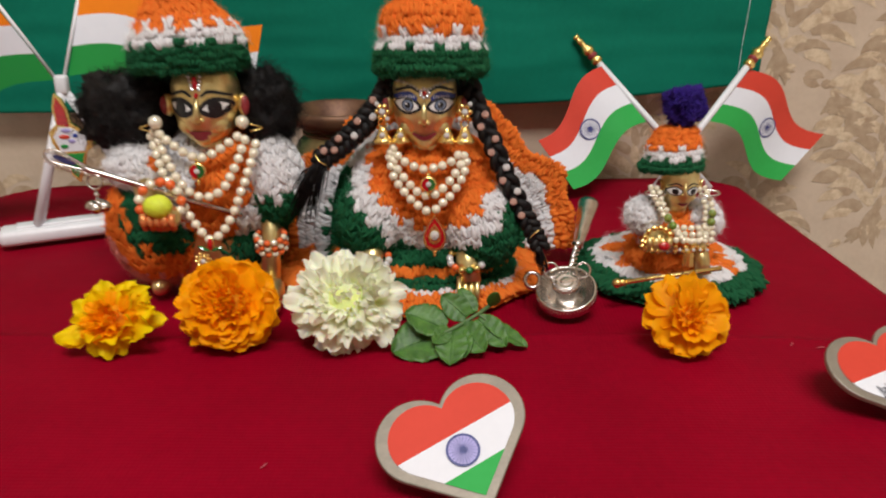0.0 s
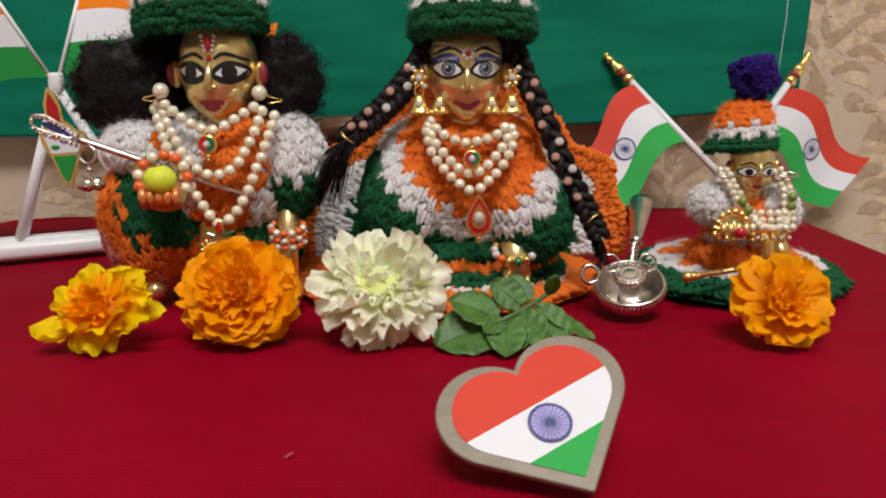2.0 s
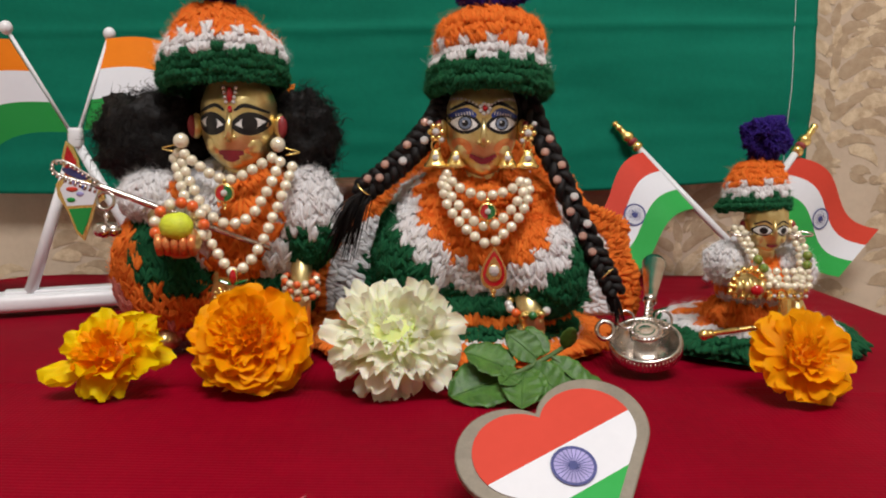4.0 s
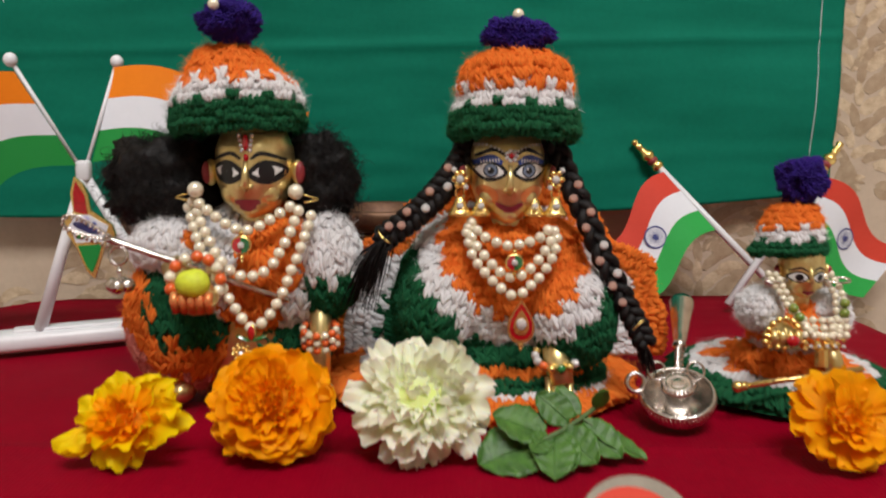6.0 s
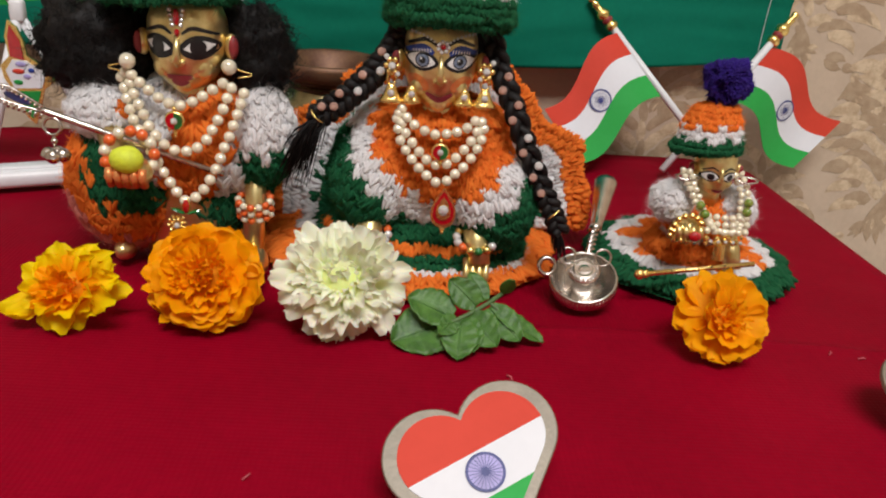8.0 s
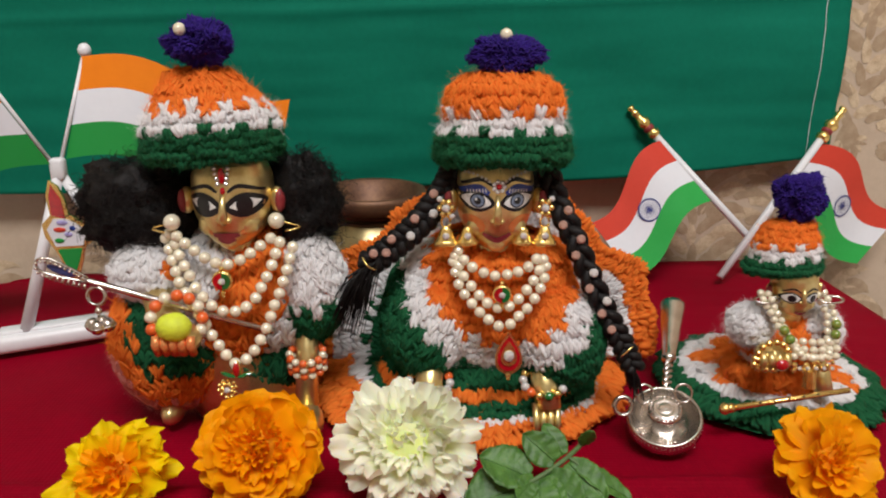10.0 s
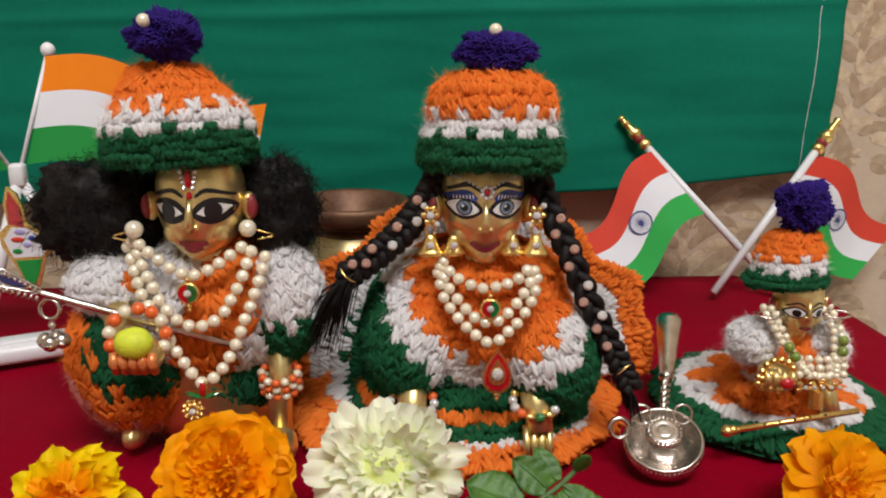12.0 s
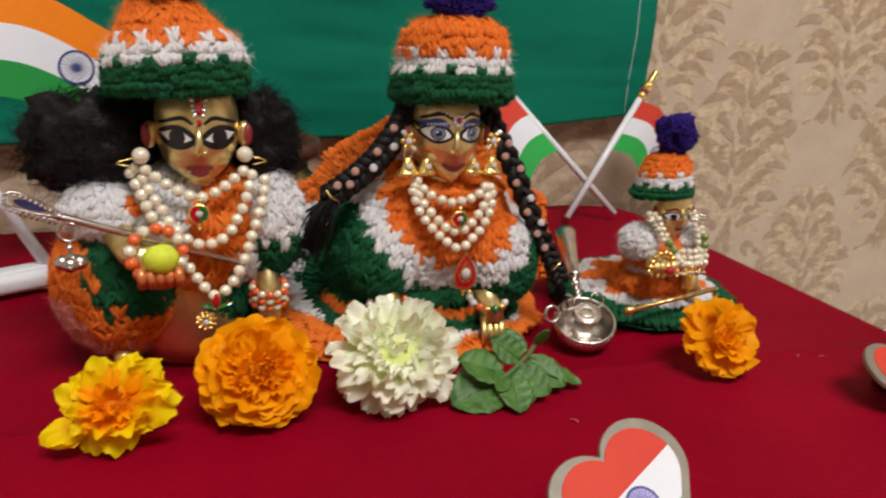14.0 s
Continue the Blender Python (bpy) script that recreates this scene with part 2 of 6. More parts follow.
class Shape:
    """Collects vertices, faces and material numbers of one mesh."""

    def __init__(self):
        self.v, self.f, self.m = [], [], []

    def add(self, vs, fs, mi=0):
        o = len(self.v)
        self.v.extend(tuple(p) for p in vs)
        self.f.extend(tuple(i + o for i in f) for f in fs)
        self.m.extend([mi] * len(fs))
        return self

    def ball(self, c, r, seg=10, ring=6, rot=None, mi=0):
        r = (r, r, r) if isinstance(r, (int, float)) else r
        vs, fs = [], []
        rot = rot or Matrix.Identity(3)
        c = V(c)
        for i in range(1, ring):
            a = math.pi * i / ring
            for j in range(seg):
                b = 2 * math.pi * j / seg
                vs.append(c + rot @ V((r[0] * math.sin(a) * math.cos(b), r[1] * math.sin(a) * math.sin(b), r[2] * math.cos(a))))
        vs += [c + rot @ V((0, 0, r[2])), c + rot @ V((0, 0, -r[2]))]
        top, bot = len(vs) - 2, len(vs) - 1
        for i in range(ring - 2):
            for j in range(seg):
                k = (j + 1) % seg
                fs.append((i * seg + j, (i + 1) * seg + j, (i + 1) * seg + k, i * seg + k))
        for j in range(seg):
            k = (j + 1) % seg
            fs.append((top, j, k))
            fs.append((bot, (ring - 2) * seg + k, (ring - 2) * seg + j))
        return self.add(vs, fs, mi)

    def tube(self, pts, rad, seg=8, mi=0, closed=False):
        pts = [V(p) for p in pts]
        n = len(pts)
        rads = [rad] * n if isinstance(rad, (int, float)) else rad
        vs, fs = [], []
        side = None
        for i, p in enumerate(pts):
            d = (pts[(i + 1) % n] - pts[i - 1]) if closed else (pts[min(i + 1, n - 1)] - pts[max(i - 1, 0)])
            d.normalize()
            if side is None:
                side = d.orthogonal().normalized()
            side = (side - d * side.dot(d)).normalized()
            up = d.cross(side)
            for j in range(seg):
                a = 2 * math.pi * j / seg
                vs.append(p + rads[i] * (math.cos(a) * side + math.sin(a) * up))
        for i in range(n if closed else n - 1):
            k = (i + 1) % n
            for j in range(seg):
                q = (j + 1) % seg
                fs.append((i * seg + j, i * seg + q, k * seg + q, k * seg + j))
        if not closed:
            fs.append(tuple(range(seg))[::-1])
            fs.append(tuple((n - 1) * seg + j for j in range(seg)))
        return self.add(vs, fs, mi)

    def lathe(self, prof, seg=28, mi=0, m=None, squash=(1, 1)):
        m = m or Matrix.Identity(4)
        vs, fs = [], []
        for r, z in prof:
            for j in range(seg):
                a = 2 * math.pi * j / seg
                vs.append(m @ V((r * math.cos(a) * squash[0], r * math.sin(a) * squash[1], z)))
        for i in range(len(prof) - 1):
            for j in range(seg):
                k = (j + 1) % seg
                fs.append((i * seg + j, i * seg + k, (i + 1) * seg + k, (i + 1) * seg + j))
        fs.append(tuple(range(seg))[::-1])
        fs.append(tuple((len(prof) - 1) * seg + j for j in range(seg)))
        return self.add(vs, fs, mi)

    def sheet(self, fn, nu, nv, mi=0, pick=None):
        """A grid from fn(u, v), u and v from 0 to 1; pick(u, v) may give each face its material."""
        vs = [fn(i / nu, j / nv) for j in range(nv + 1) for i in range(nu + 1)]
        o = len(self.v)
        self.v.extend(tuple(p) for p in vs)
        for j in range(nv):
            for i in range(nu):
                a = o + j * (nu + 1) + i
                self.f.append((a, a + 1, a + nu + 2, a + nu + 1))
                self.m.append(pick((i + 0.5) / nu, (j + 0.5) / nv) if pick else mi)
        return self

    def slab(self, outline, thick, normal, mi=0, edge_mi=None):
        """A flat plate: outline points (a convex-ish loop) pushed along normal."""
        n = len(outline)
        nrm = V(normal) * thick
        vs = [V(p) for p in outline] + [V(p) + nrm for p in outline]
        self.add(vs, [tuple(range(n))[::-1], tuple(range(n, 2 * n))], mi)
        o = len(self.v) - 2 * n
        for i in range(n):
            k = (i + 1) % n
            self.f.append((o + i, o + k, o + n + k, o + n + i))
            self.m.append(mi if edge_mi is None else edge_mi)
        return self

    def block(self, c, size, bevel=0.002, rot=None, mi=0):
        bm = bmesh.new()
        bmesh.ops.create_cube(bm, size=1.0)
        bmesh.ops.scale(bm, vec=size, verts=bm.verts)
        bmesh.ops.bevel(bm, geom=bm.edges[:], offset=bevel, segments=2, affect="EDGES", profile=0.5)
        rot = rot or Matrix.Identity(3)
        bm.verts.index_update()
        vs = [V(c) + rot @ v.co for v in bm.verts]
        fs = [tuple(v.index for v in f.verts) for f in bm.faces]
        bm.free()
        return self.add(vs, fs, mi)

    def mesh(self, name, mats, smooth=True):
        me = bpy.data.meshes.new(name)
        me.from_pydata(self.v, [], self.f)
        for k in (mats if isinstance(mats, (list, tuple)) else [mats]):
            me.materials.append(k)
        me.polygons.foreach_set("material_index", self.m)
        me.polygons.foreach_set("use_smooth", [smooth] * len(self.f))
        me.update()
        return me

    def make(self, name, mats, parent=None, label="", smooth=True):
        ob = new(name, self.mesh(name, mats, smooth))
        if parent:
            ob.parent = parent
        return tagged(ob, label)


def thing(name, label, category, group="", kind="", at=(0, 0, 0)):
    ob = new(name)
    ob.location = at
    ob.empty_display_size = 0.01
    return tagged(ob, label, category, group, kind)


def under(ob, parent):
    """Parts are built in world places; keep them there under a thing that stands elsewhere."""
    ob.parent = parent
    ob.matrix_parent_inverse = Matrix.Translation(-V(parent.location))
    return ob


def part(name, shape, mats, parent, label="", smooth=True):
    return under(shape.make(name, mats, None, label, smooth), parent)


def shared(name, me, parent, m, label=""):
    ob = new(name, me)
    ob.matrix_basis = m
    under(ob, parent)
    return tagged(ob, label)


def rnd(a, b):
    return random.uniform(a, b)


def spline(pts, n):
    """A smooth line through the points."""
    pts = [V(p) for p in pts]
    q = [pts[0] * 2 - pts[1], *pts, pts[-1] * 2 - pts[-2]]
    out = []
    for k in range(n + 1):
        s = k / n * (len(pts) - 1)
        i = min(int(s), len(pts) - 2)
        t = s - i
        a, b, c, d = q[i:i + 4]
        out.append(0.5 * (2 * b + (c - a) * t + (2 * a - 5 * b + 4 * c - d) * t * t + (3 * b - a - 3 * c + d) * t ** 3))
    return out


def even(pts, gap):
    """Points on a line at an even gap."""
    out, need = [pts[0]], gap
    for a, b in zip(pts, pts[1:]):
        d = (b - a).length
        while need <= d:
            out.append(a + (b - a) * (need / d))
            need += gap
        need -= d
    return out


# ---------------- knitting ----------------
BEAD = Shape().ball((0, 0, 0), 1.0, 5, 4)
BEAD_V, BEAD_F = np.array(BEAD.v), BEAD.f


def stitch(shape, p, along, out, length, width, mi):
    """One loop of yarn: four soft plies that lie along a direction."""
    side = out.cross(along).normalized()
    turn = rnd(0, 2.1)
    for k in range(4 if out.y < 0.5 else 2):
        a = turn + 1.571 * k
        q = V(p) + (side * math.cos(a) * 0.50 + out * math.sin(a) * 0.36) * width
        al = (along + side * rnd(-0.42, 0.42) + out * rnd(-0.22, 0.22)).normalized()
        sd = out.cross(al).normalized()
        w = width * rnd(0.50, 0.76)
        b = np.array([sd * w, out * w, al * length * rnd(0.75, 1.1)])
        shape.add(BEAD_V @ b + np.array(q), BEAD_F, mi)


def fuzz(shape, p, out, mi, length):
    """A loose mohair fibre that stands off the yarn."""
    d = (out * 0.30 + V((rnd(-1, 1), rnd(-1, 1), rnd(-1, 1))) * 1.0).normalized()
    s = d.orthogonal().normalized() * 0.000065
    bend = V((rnd(-1, 1), rnd(-1, 1), rnd(-1, 1))) * length * 1.0
    a, b, c = V(p), V(p) + d * length * 0.5 + bend * 0.2, V(p) + d * length + bend
    shape.add([a - s, a + s, b + s, b - s, c], [(0, 1, 2, 3), (3, 2, 4)], mi)


def knit(fn, rows, cols, pick, centre, size=1.0, u0=0.0, u1=1.0, hairs=0.5, hair_len=0.006, hidden=0.0):
    """Crochet over the surface fn(u, v): rows of paired loops, with a plain core under them. pick(u, v, j) gives the yarn."""
    sh = Shape()
    n = cols if u1 - u0 >= 0.999 else cols + 1
    for j in range(rows):
        v = (j + 0.5) / rows
        if v < hidden:
            continue
        for i in range(n):
            u = u0 + (u1 - u0) * (i + 0.12 * (j % 2)) / cols
            e = 1e-3
            p = V(fn(u, v))
            du = V(fn(u + e, v)) - V(fn(u - e, v))
            dv = V(fn(u, min(v + e, 1))) - V(fn(u, max(v - e, 0)))
            if du.length < 1e-9 or dv.length < 1e-9:
                continue
            w = du.length / (2 * e) * (u1 - u0) / cols
            h = dv.length / (min(v + e, 1) - max(v - e, 0)) / rows
            if w < 0.0007 or h > 0.03:
                continue
            du.normalize()
            dv.normalize()
            out = du.cross(dv).normalized()
            if out.dot(p - V(centre)) < 0:
                out = -out
            mi = pick(u % 1.0, v, j)
            jit = V((rnd(-1, 1), rnd(-1, 1), rnd(-1, 1))) * 0.0006 * size + dv * rnd(-0.2, 0.2) * h
            for sgn in (-1, 1):
                al = (dv + du * sgn * rnd(0.15, 0.6) + out * rnd(-0.14, 0.14)).normalized()
                q = p + du * sgn * w * 0.24 + jit + out * rnd(-0.0003, 0.0004) * size
                stitch(sh, q, al, out, min(h * 0.76, 0.0068) * rnd(0.85, 1.15), min(w * 0.37, 0.0032) * rnd(0.85, 1.15), mi)
                for _ in range(int(hairs * 44) if out.y < 0.35 else 2):
                    fuzz(sh, q + out * w * 0.22 + du * rnd(-0.3, 0.3) * w + dv * rnd(-0.4, 0.4) * h, out, mi, hair_len * (0.25 + 0.75 * rnd(0.0, 1.0) ** 2.2))
    sh.sheet(lambda a, b: V(fn(u0 + (u1 - u0) * a, b)) * 0.985 + V(centre) * 0.015, cols, rows,
             pick=lambda a, b: pick((u0 + (u1 - u0) * a) % 1.0, b, min(rows - 1, int(b * rows))))
    return sh


def rings(cx, cy, table):
    """A body of ellipses: table rows are (v, half width, half depth, z, shift in x, shift in y)."""
    tv = [r[0] for r in table]

    def fn(u, v):
        a, b, z, sx, sy = (np.interp(v, tv, [r[k] for r in table]) for k in range(1, 6))
        w = 2 * math.pi * u
        return (cx + sx + a * math.sin(w), cy + sy - b * math.cos(w), z)
    return fn


def egg(c, r, rot=None):
    rot = rot or Matrix.Identity(3)

    def fn(u, v):
        a, w = math.pi * (0.04 + 0.92 * v), 2 * math.pi * u
        return V(c) + rot @ V((r[0] * math.sin(a) * math.sin(w), -r[1] * math.sin(a) * math.cos(w), -r[2] * math.cos(a)))
    return fn


# ---------------- the setting ----------------
TURN_WALL = radians(2.6)
WALL_AT = V((0.12, 0.762, 0.0))
WX = V((math.cos(TURN_WALL), math.sin(TURN_WALL), 0))
WY = V((-math.sin(TURN_WALL), math.cos(TURN_WALL), 0))
FLOOR_Z = -0.205


def on_wall(x, z, off=0.0):
    """A place on the papered wall: x along it, off in front of it."""
    return WALL_AT + WX * (x - 0.12) - WY * off + V((0, 0, z))


def setting(name, shape, material, category, label):
    return tagged(shape.make(name, material, None, label, False), label, category, kind="structure")


def wall_block(cx, cy, sx, sy, z0, z1):
    sh = Shape()
    sh.block(WALL_AT + WX * (cx - 0.12) + WY * cy + V((0, 0, (z0 + z1) / 2)), (sx, sy, z1 - z0), 0.003, Matrix.Rotation(TURN_WALL, 3, "Z"))
    return sh


setting("wall_north", wall_block(0.0, 0.05, 4.2, 0.1, FLOOR_Z, 2.4), WALL, "wall", "beige wallpaper wall with brown leaf scroll print")
setting("wall_south", wall_block(0.0, -3.05, 4.2, 0.1, FLOOR_Z, 2.4), ROOM, "wall", "plain beige plaster wall of the room")
setting("wall_west", wall_block(-2.05, -1.5, 0.1, 3.0, FLOOR_Z, 2.4), ROOM, "wall", "plain beige plaster wall of the room")
setting("wall_east", wall_block(2.05, -1.5, 0.1, 3.0, FLOOR_Z, 2.4), ROOM, "wall", "plain beige plaster wall of the room")
setting("floor", wall_block(0.0, -1.5, 4.3, 3.3, FLOOR_Z - 0.06, FLOOR_Z), MARBLE, "floor", "white polished marble floor")
setting("ceiling", wall_block(0.0, -1.5, 4.3, 3.3, 2.4, 2.5), CEIL, "ceiling", "white painted ceiling")


def leaf_lobe(sh, base, ang, length, width, bend, mi, off, tip_mi=None):
    """One lobe of a printed acanthus leaf, a hair proud of the paper."""
    n = 5
    off = off * 0.3 + rnd(0.0, 0.00025)
    left, right = [], []
    for k in range(n + 1):
        t = k / n
        a = ang + bend * t
        x = base[0] + length * t * math.cos(ang + bend * t * 0.5)
        z = base[1] + length * t * math.sin(ang + bend * t * 0.5)
        w = width * (math.sin(math.pi * min(1, 0.12 + 0.88 * t)) ** 0.7) * (1 - 0.25 * t)
        left.append(on_wall(x - w * math.sin(a), z + w * math.cos(a), off))
        right.append(on_wall(x + w * math.sin(a), z - w * math.cos(a), off))
    mid = [(a + b) / 2 - WY * 0.00025 for a, b in zip(left, right)]
    vs = left + mid + right
    m = n + 1
    fs = []
    for k in range(n):
        fs.append((k, k + 1, m + k + 1, m + k))
        fs.append((m + k, m + k + 1, 2 * m + k + 1, 2 * m + k))
    sh.add(vs, fs, mi)


def medallion(sh, cx, cz, flip):
    """A lobed acanthus medallion: rows of drooping scallops on both sides of a rib, a tail below."""
    high, wide = 0.190, 0.066
    rows = 11
    for k in range(rows):
        t = k / (rows - 1)
        half = wide * math.sin(math.pi * (0.16 + 0.78 * t)) ** 0.8
        z = cz - high / 2 + high * t
        for sg in (-1, 1):
            n = 4 if half > 0.04 else 3 if half > 0.025 else 2
            for q in range(n):
                f = (q + 0.4) / n
                a = math.pi / 2 - sg * (0.35 + 0.95 * f) + rnd(-0.12, 0.12)
                leaf_lobe(sh, (cx + sg * half * f * 0.85 + flip * 0.006 * math.sin(5 * t), z + 0.012 * (1 - f)), a, rnd(0.024, 0.038), rnd(0.0052, 0.0082), -sg * rnd(0.8, 1.9), 1 if (q + k) % 2 == 0 else 0, 0.0005 + 0.00012 * q)
        leaf_lobe(sh, (cx + flip * 0.006 * math.sin(5 * t), z), math.pi / 2 + flip * 0.3 * math.cos(5 * t), 0.022, 0.005, 0.2, 1 if k % 2 else 0, 0.0011)
    for a, ln in ((-1.57, 0.045), (-1.15, 0.034), (-1.99, 0.034)):
        leaf_lobe(sh, (cx, cz - high / 2 + 0.006), a, ln, 0.006, rnd(-0.4, 0.4), 0, 0.0007)


def garland(sh, x0, z0, x1, z1, bow):
    """A chain of small leaves along an S-curve."""
    n = 9
    for k in range(n):
        t = k / n
        x = x0 + (x1 - x0) * (t + bow * math.sin(2 * math.pi * t) * 0.16)
        z = z0 + (z1 - z0) * t
        a = math.atan2(z1 - z0, (x1 - x0) * (1 + bow * math.cos(2 * math.pi * t)))
        for sg in (-1, 1):
            s = 1.0 + 0.5 * math.sin(k * 1.9)
            leaf_lobe(sh, (x, z), a + sg * rnd(0.5, 1.0), 0.013 * s, 0.0036 * s, -sg * rnd(0.4, 1.3), 0 if k % 3 else 1, 0.0006)
        leaf_lobe(sh, (x, z), a, 0.013, 0.0024, 0.1, 0, 0.0008)


def damask():
    sh = Shape()
    for col in range(-9, 5):
        for row in range(-1, 3):
            cx = 0.447 + col * 0.125
            cz = 0.045 + row * 0.32 + (0.16 if col % 2 else 0.0)
            if -0.50 < cx < 0.18 and cz > 0.22:
                continue
            flip = 1 if col % 2 else -1
            medallion(sh, cx, cz, flip)
            for sg in (-1, 1):
                garland(sh, cx + sg * 0.006, cz - 0.105, cx + sg * 0.119, cz - 0.105 - 0.11 + 0.05, sg * 0.9)
    ob = sh.make("wallpaper_print", [MOTIF, MOTIF_LIGHT])
    return tagged(ob, "brown acanthus leaf scrolls printed on beige wallpaper", "wallpaper", kind="structure")


damask()

# ---------------- low table and its cloth ----------------
TABLE_AT = V((-0.064, 0.728, 0.0))
TT = radians(3.1)
TX, TY = V((math.cos(TT), math.sin(TT), 0)), V((-math.sin(TT), math.cos(TT), 0))
HALF, DEEP = 0.346, 0.74


def low_table():
    t = thing("low_table", "low dark wooden stool table hidden under a red cloth", "table", at=(-0.04, 0.36, FLOOR_Z))
    rot = Matrix.Rotation(TT, 3, "Z")
    mid = TABLE_AT - TY * DEEP / 2
    part("tabletop", Shape().block(mid + V((0, 0, -0.025)), (HALF * 2 - 0.02, DEEP - 0.02, 0.026), 0.003, rot), WOOD, t, "", False)
    for sx in (-1, 1):
        for sy in (-1, 1):
            c = mid + TX * sx * (HALF - 0.05) + TY * sy * (DEEP / 2 - 0.05)
            part("leg", Shape().block(c + V((0, 0, (FLOOR_Z - 0.03) / 2)), (0.04, 0.04, -FLOOR_Z - 0.03), 0.003, rot), WOOD, t, "", False)


low_table()


def table_cloth():
    """One sheet: flat over the top with slight creases, rounded over the edges and hanging to near the floor."""
    sh = Shape()
    drop = 0.185

    def edge(s, half):
        """Arc length along the sheet to place and height."""
        r = 0.010
        a = abs(s)
        flat = half - r
        if a <= flat:
            return s, 0.0
        q = (a - flat) / r
        if q < math.pi / 2:
            return math.copysign(flat + r * math.sin(q), s), -r * (1 - math.cos(q))
        return math.copysign(half + 0.02 * (q - math.pi / 2) * r / drop, s), -r - (a - flat - r * math.pi / 2)

    def fn(u, v):
        s = (u - 0.5) * 2 * (HALF + drop)
        t = (v - 0.5) * 2 * (DEEP / 2 + drop)
        x, zx = edge(s, HALF)
        y, zy = edge(t, DEEP / 2)
        z = min(zx, zy)
        corner = max(0.0, min(1.0, -zx / 0.05)) * max(0.0, min(1.0, -zy / 0.05))
        if corner > 0:
            x, y = x * (1 + 0.06 * corner), y * (1 + 0.05 * corner)
            z = max(-drop, zx + zy * 0.2 if zx < zy else zy + zx * 0.2)
        # keep the back of the cloth from going into the wall
        if zy < -0.002 and t > 0:
            y = DEEP / 2 + 0.004
        if -zx > 0.012 or (-zy > 0.012 and t < 0):
            wave = 0.006 * math.sin(55 * (s if -zy > 0.012 else t)) * min(1, -z / 0.08)
            if -zx > 0.012:
                x += math.copysign(wave, s)
            else:
                y -= wave
        # rounded corners in plan at the back
        cx, cy = abs(x) - (HALF - 0.05), y - (DEEP / 2 - 0.05)
        if cx > 0 and cy > 0:
            d = math.hypot(cx, cy)
            if d > 0.05:
                x = math.copysign(HALF - 0.05 + cx / d * 0.05, x)
                y = DEEP / 2 - 0.05 + cy / d * 0.05
        p = TABLE_AT + TX * x + TY * (y - DEEP / 2)
        if z > -0.001:
            # the front part lies a touch higher, with a crease across
            h = 0.0024 / (1 + math.exp((p.y - 0.408 - 0.004 * math.sin(p.x * 16)) / 0.003))
            ridge = 0.0024 * math.exp(-((p.y - 0.406 - 0.004 * math.sin(p.x * 16)) / 0.0035) ** 2) * (0.75 + 0.6 * noise.noise(V((p.x * 14, 0.5, 1.7))))
            low = 0.0012 * noise.noise(V((p.x * 9, p.y * 14, 0.3))) + 0.0005 * noise.noise(V((p.x * 34, p.y * 60, 1.3)))
            z += h + ridge + low - 0.0034
        return (p.x, p.y, z)

    sh.sheet(fn, 130, 330)
    ob = sh.make("table_cloth", RED)
    md = ob.modifiers.new("thick", "SOLIDIFY")
    md.thickness, md.offset = 0.0016, -1
    tagged(ob, "dark red satin cloth draped over the low table", "tablecloth")
    # pale lint lying on it
    for k, (x, y) in enumerate(((-0.152, 0.198), (-0.048, 0.190), (-0.075, 0.285), (-0.20, 0.402), (-0.188, 0.4025), (0.20, 0.398), (0.215, 0.394), (0.03, 0.36))):
        d = V((0.0022 * math.cos(k * 2.1), 0.0022 * math.sin(k * 2.1), 0))
        tagged(Shape().tube([V((x, y, 0.0004)) - d, V((x + 0.0006, y, 0.0010)), V((x, y + 0.0003, 0.0004)) + d], 0.00035, 5).make("lint", LINT), "tiny pale pink fluff lying on the red cloth", "lint", "bits of lint on the cloth")
    return ob


table_cloth()


def green_cloth():
    x0, x1, z1 = -0.53, 0.297, 0.55
    t = thing("green_cloth", "plain green cotton cloth hung flat on the papered wall", "cloth", at=tuple(on_wall(-0.1, 0.07, 0.006)))

    def fn(u, v):
        x = x0 + (x1 - x0) * u
        zb = 0.068 + 0.022 * max(0, (u - 0.45) / 0.55) ** 2
        z = zb + (z1 - zb) * v
        x += 0.005 * math.sin(v * 3.0) * u - 0.010 * max(0, v - 0.45) * u
        off = 0.012 + 0.010 * (1 - v) ** 2 + 0.0035 * math.sin(x * 13 + v * 3) * (1 - v) + 0.005 * noise.noise(V((x * 5, z * 13, 0))) + 0.0012 * noise.noise(V((x * 14, z * 70, 2))) + 0.0016 * math.exp(-((z - 0.215 - 0.03 * x) / 0.004) ** 2) + 0.0013 * math.exp(-((z - 0.335 + 0.02 * x) / 0.004) ** 2) + 0.0012 * math.exp(-((x - 0.02) / 0.004) ** 2)
        return on_wall(x, z, off)

    ob = part("sheet", Shape().sheet(fn, 180, 170), GREEN, t)
    md = ob.modifiers.new("thick", "SOLIDIFY")
    md.thickness, md.offset = 0.0008, 0
    part("stitched_hem", Shape().tube([V(fn(0.975, k / 30)) - WY * (0.0009 if k % 2 else 0.0003) for k in range(31)], 0.00028, 5), P_WHITE, t, "white stitching along the hem")
    part("loose_thread", Shape().tube(spline([on_wall(-0.405, 0.30, 0.018), on_wall(-0.402, 0.26, 0.019), on_wall(-0.396, 0.215, 0.018), on_wall(-0.388, 0.175, 0.018), on_wall(-0.384, 0.158, 0.019), on_wall(-0.388, 0.152, 0.019), on_wall(-0.381, 0.146, 0.018)], 24), 0.0004, 5), P_WHITE, t, "loose white thread")


green_cloth()

# ---------------- flags ----------------


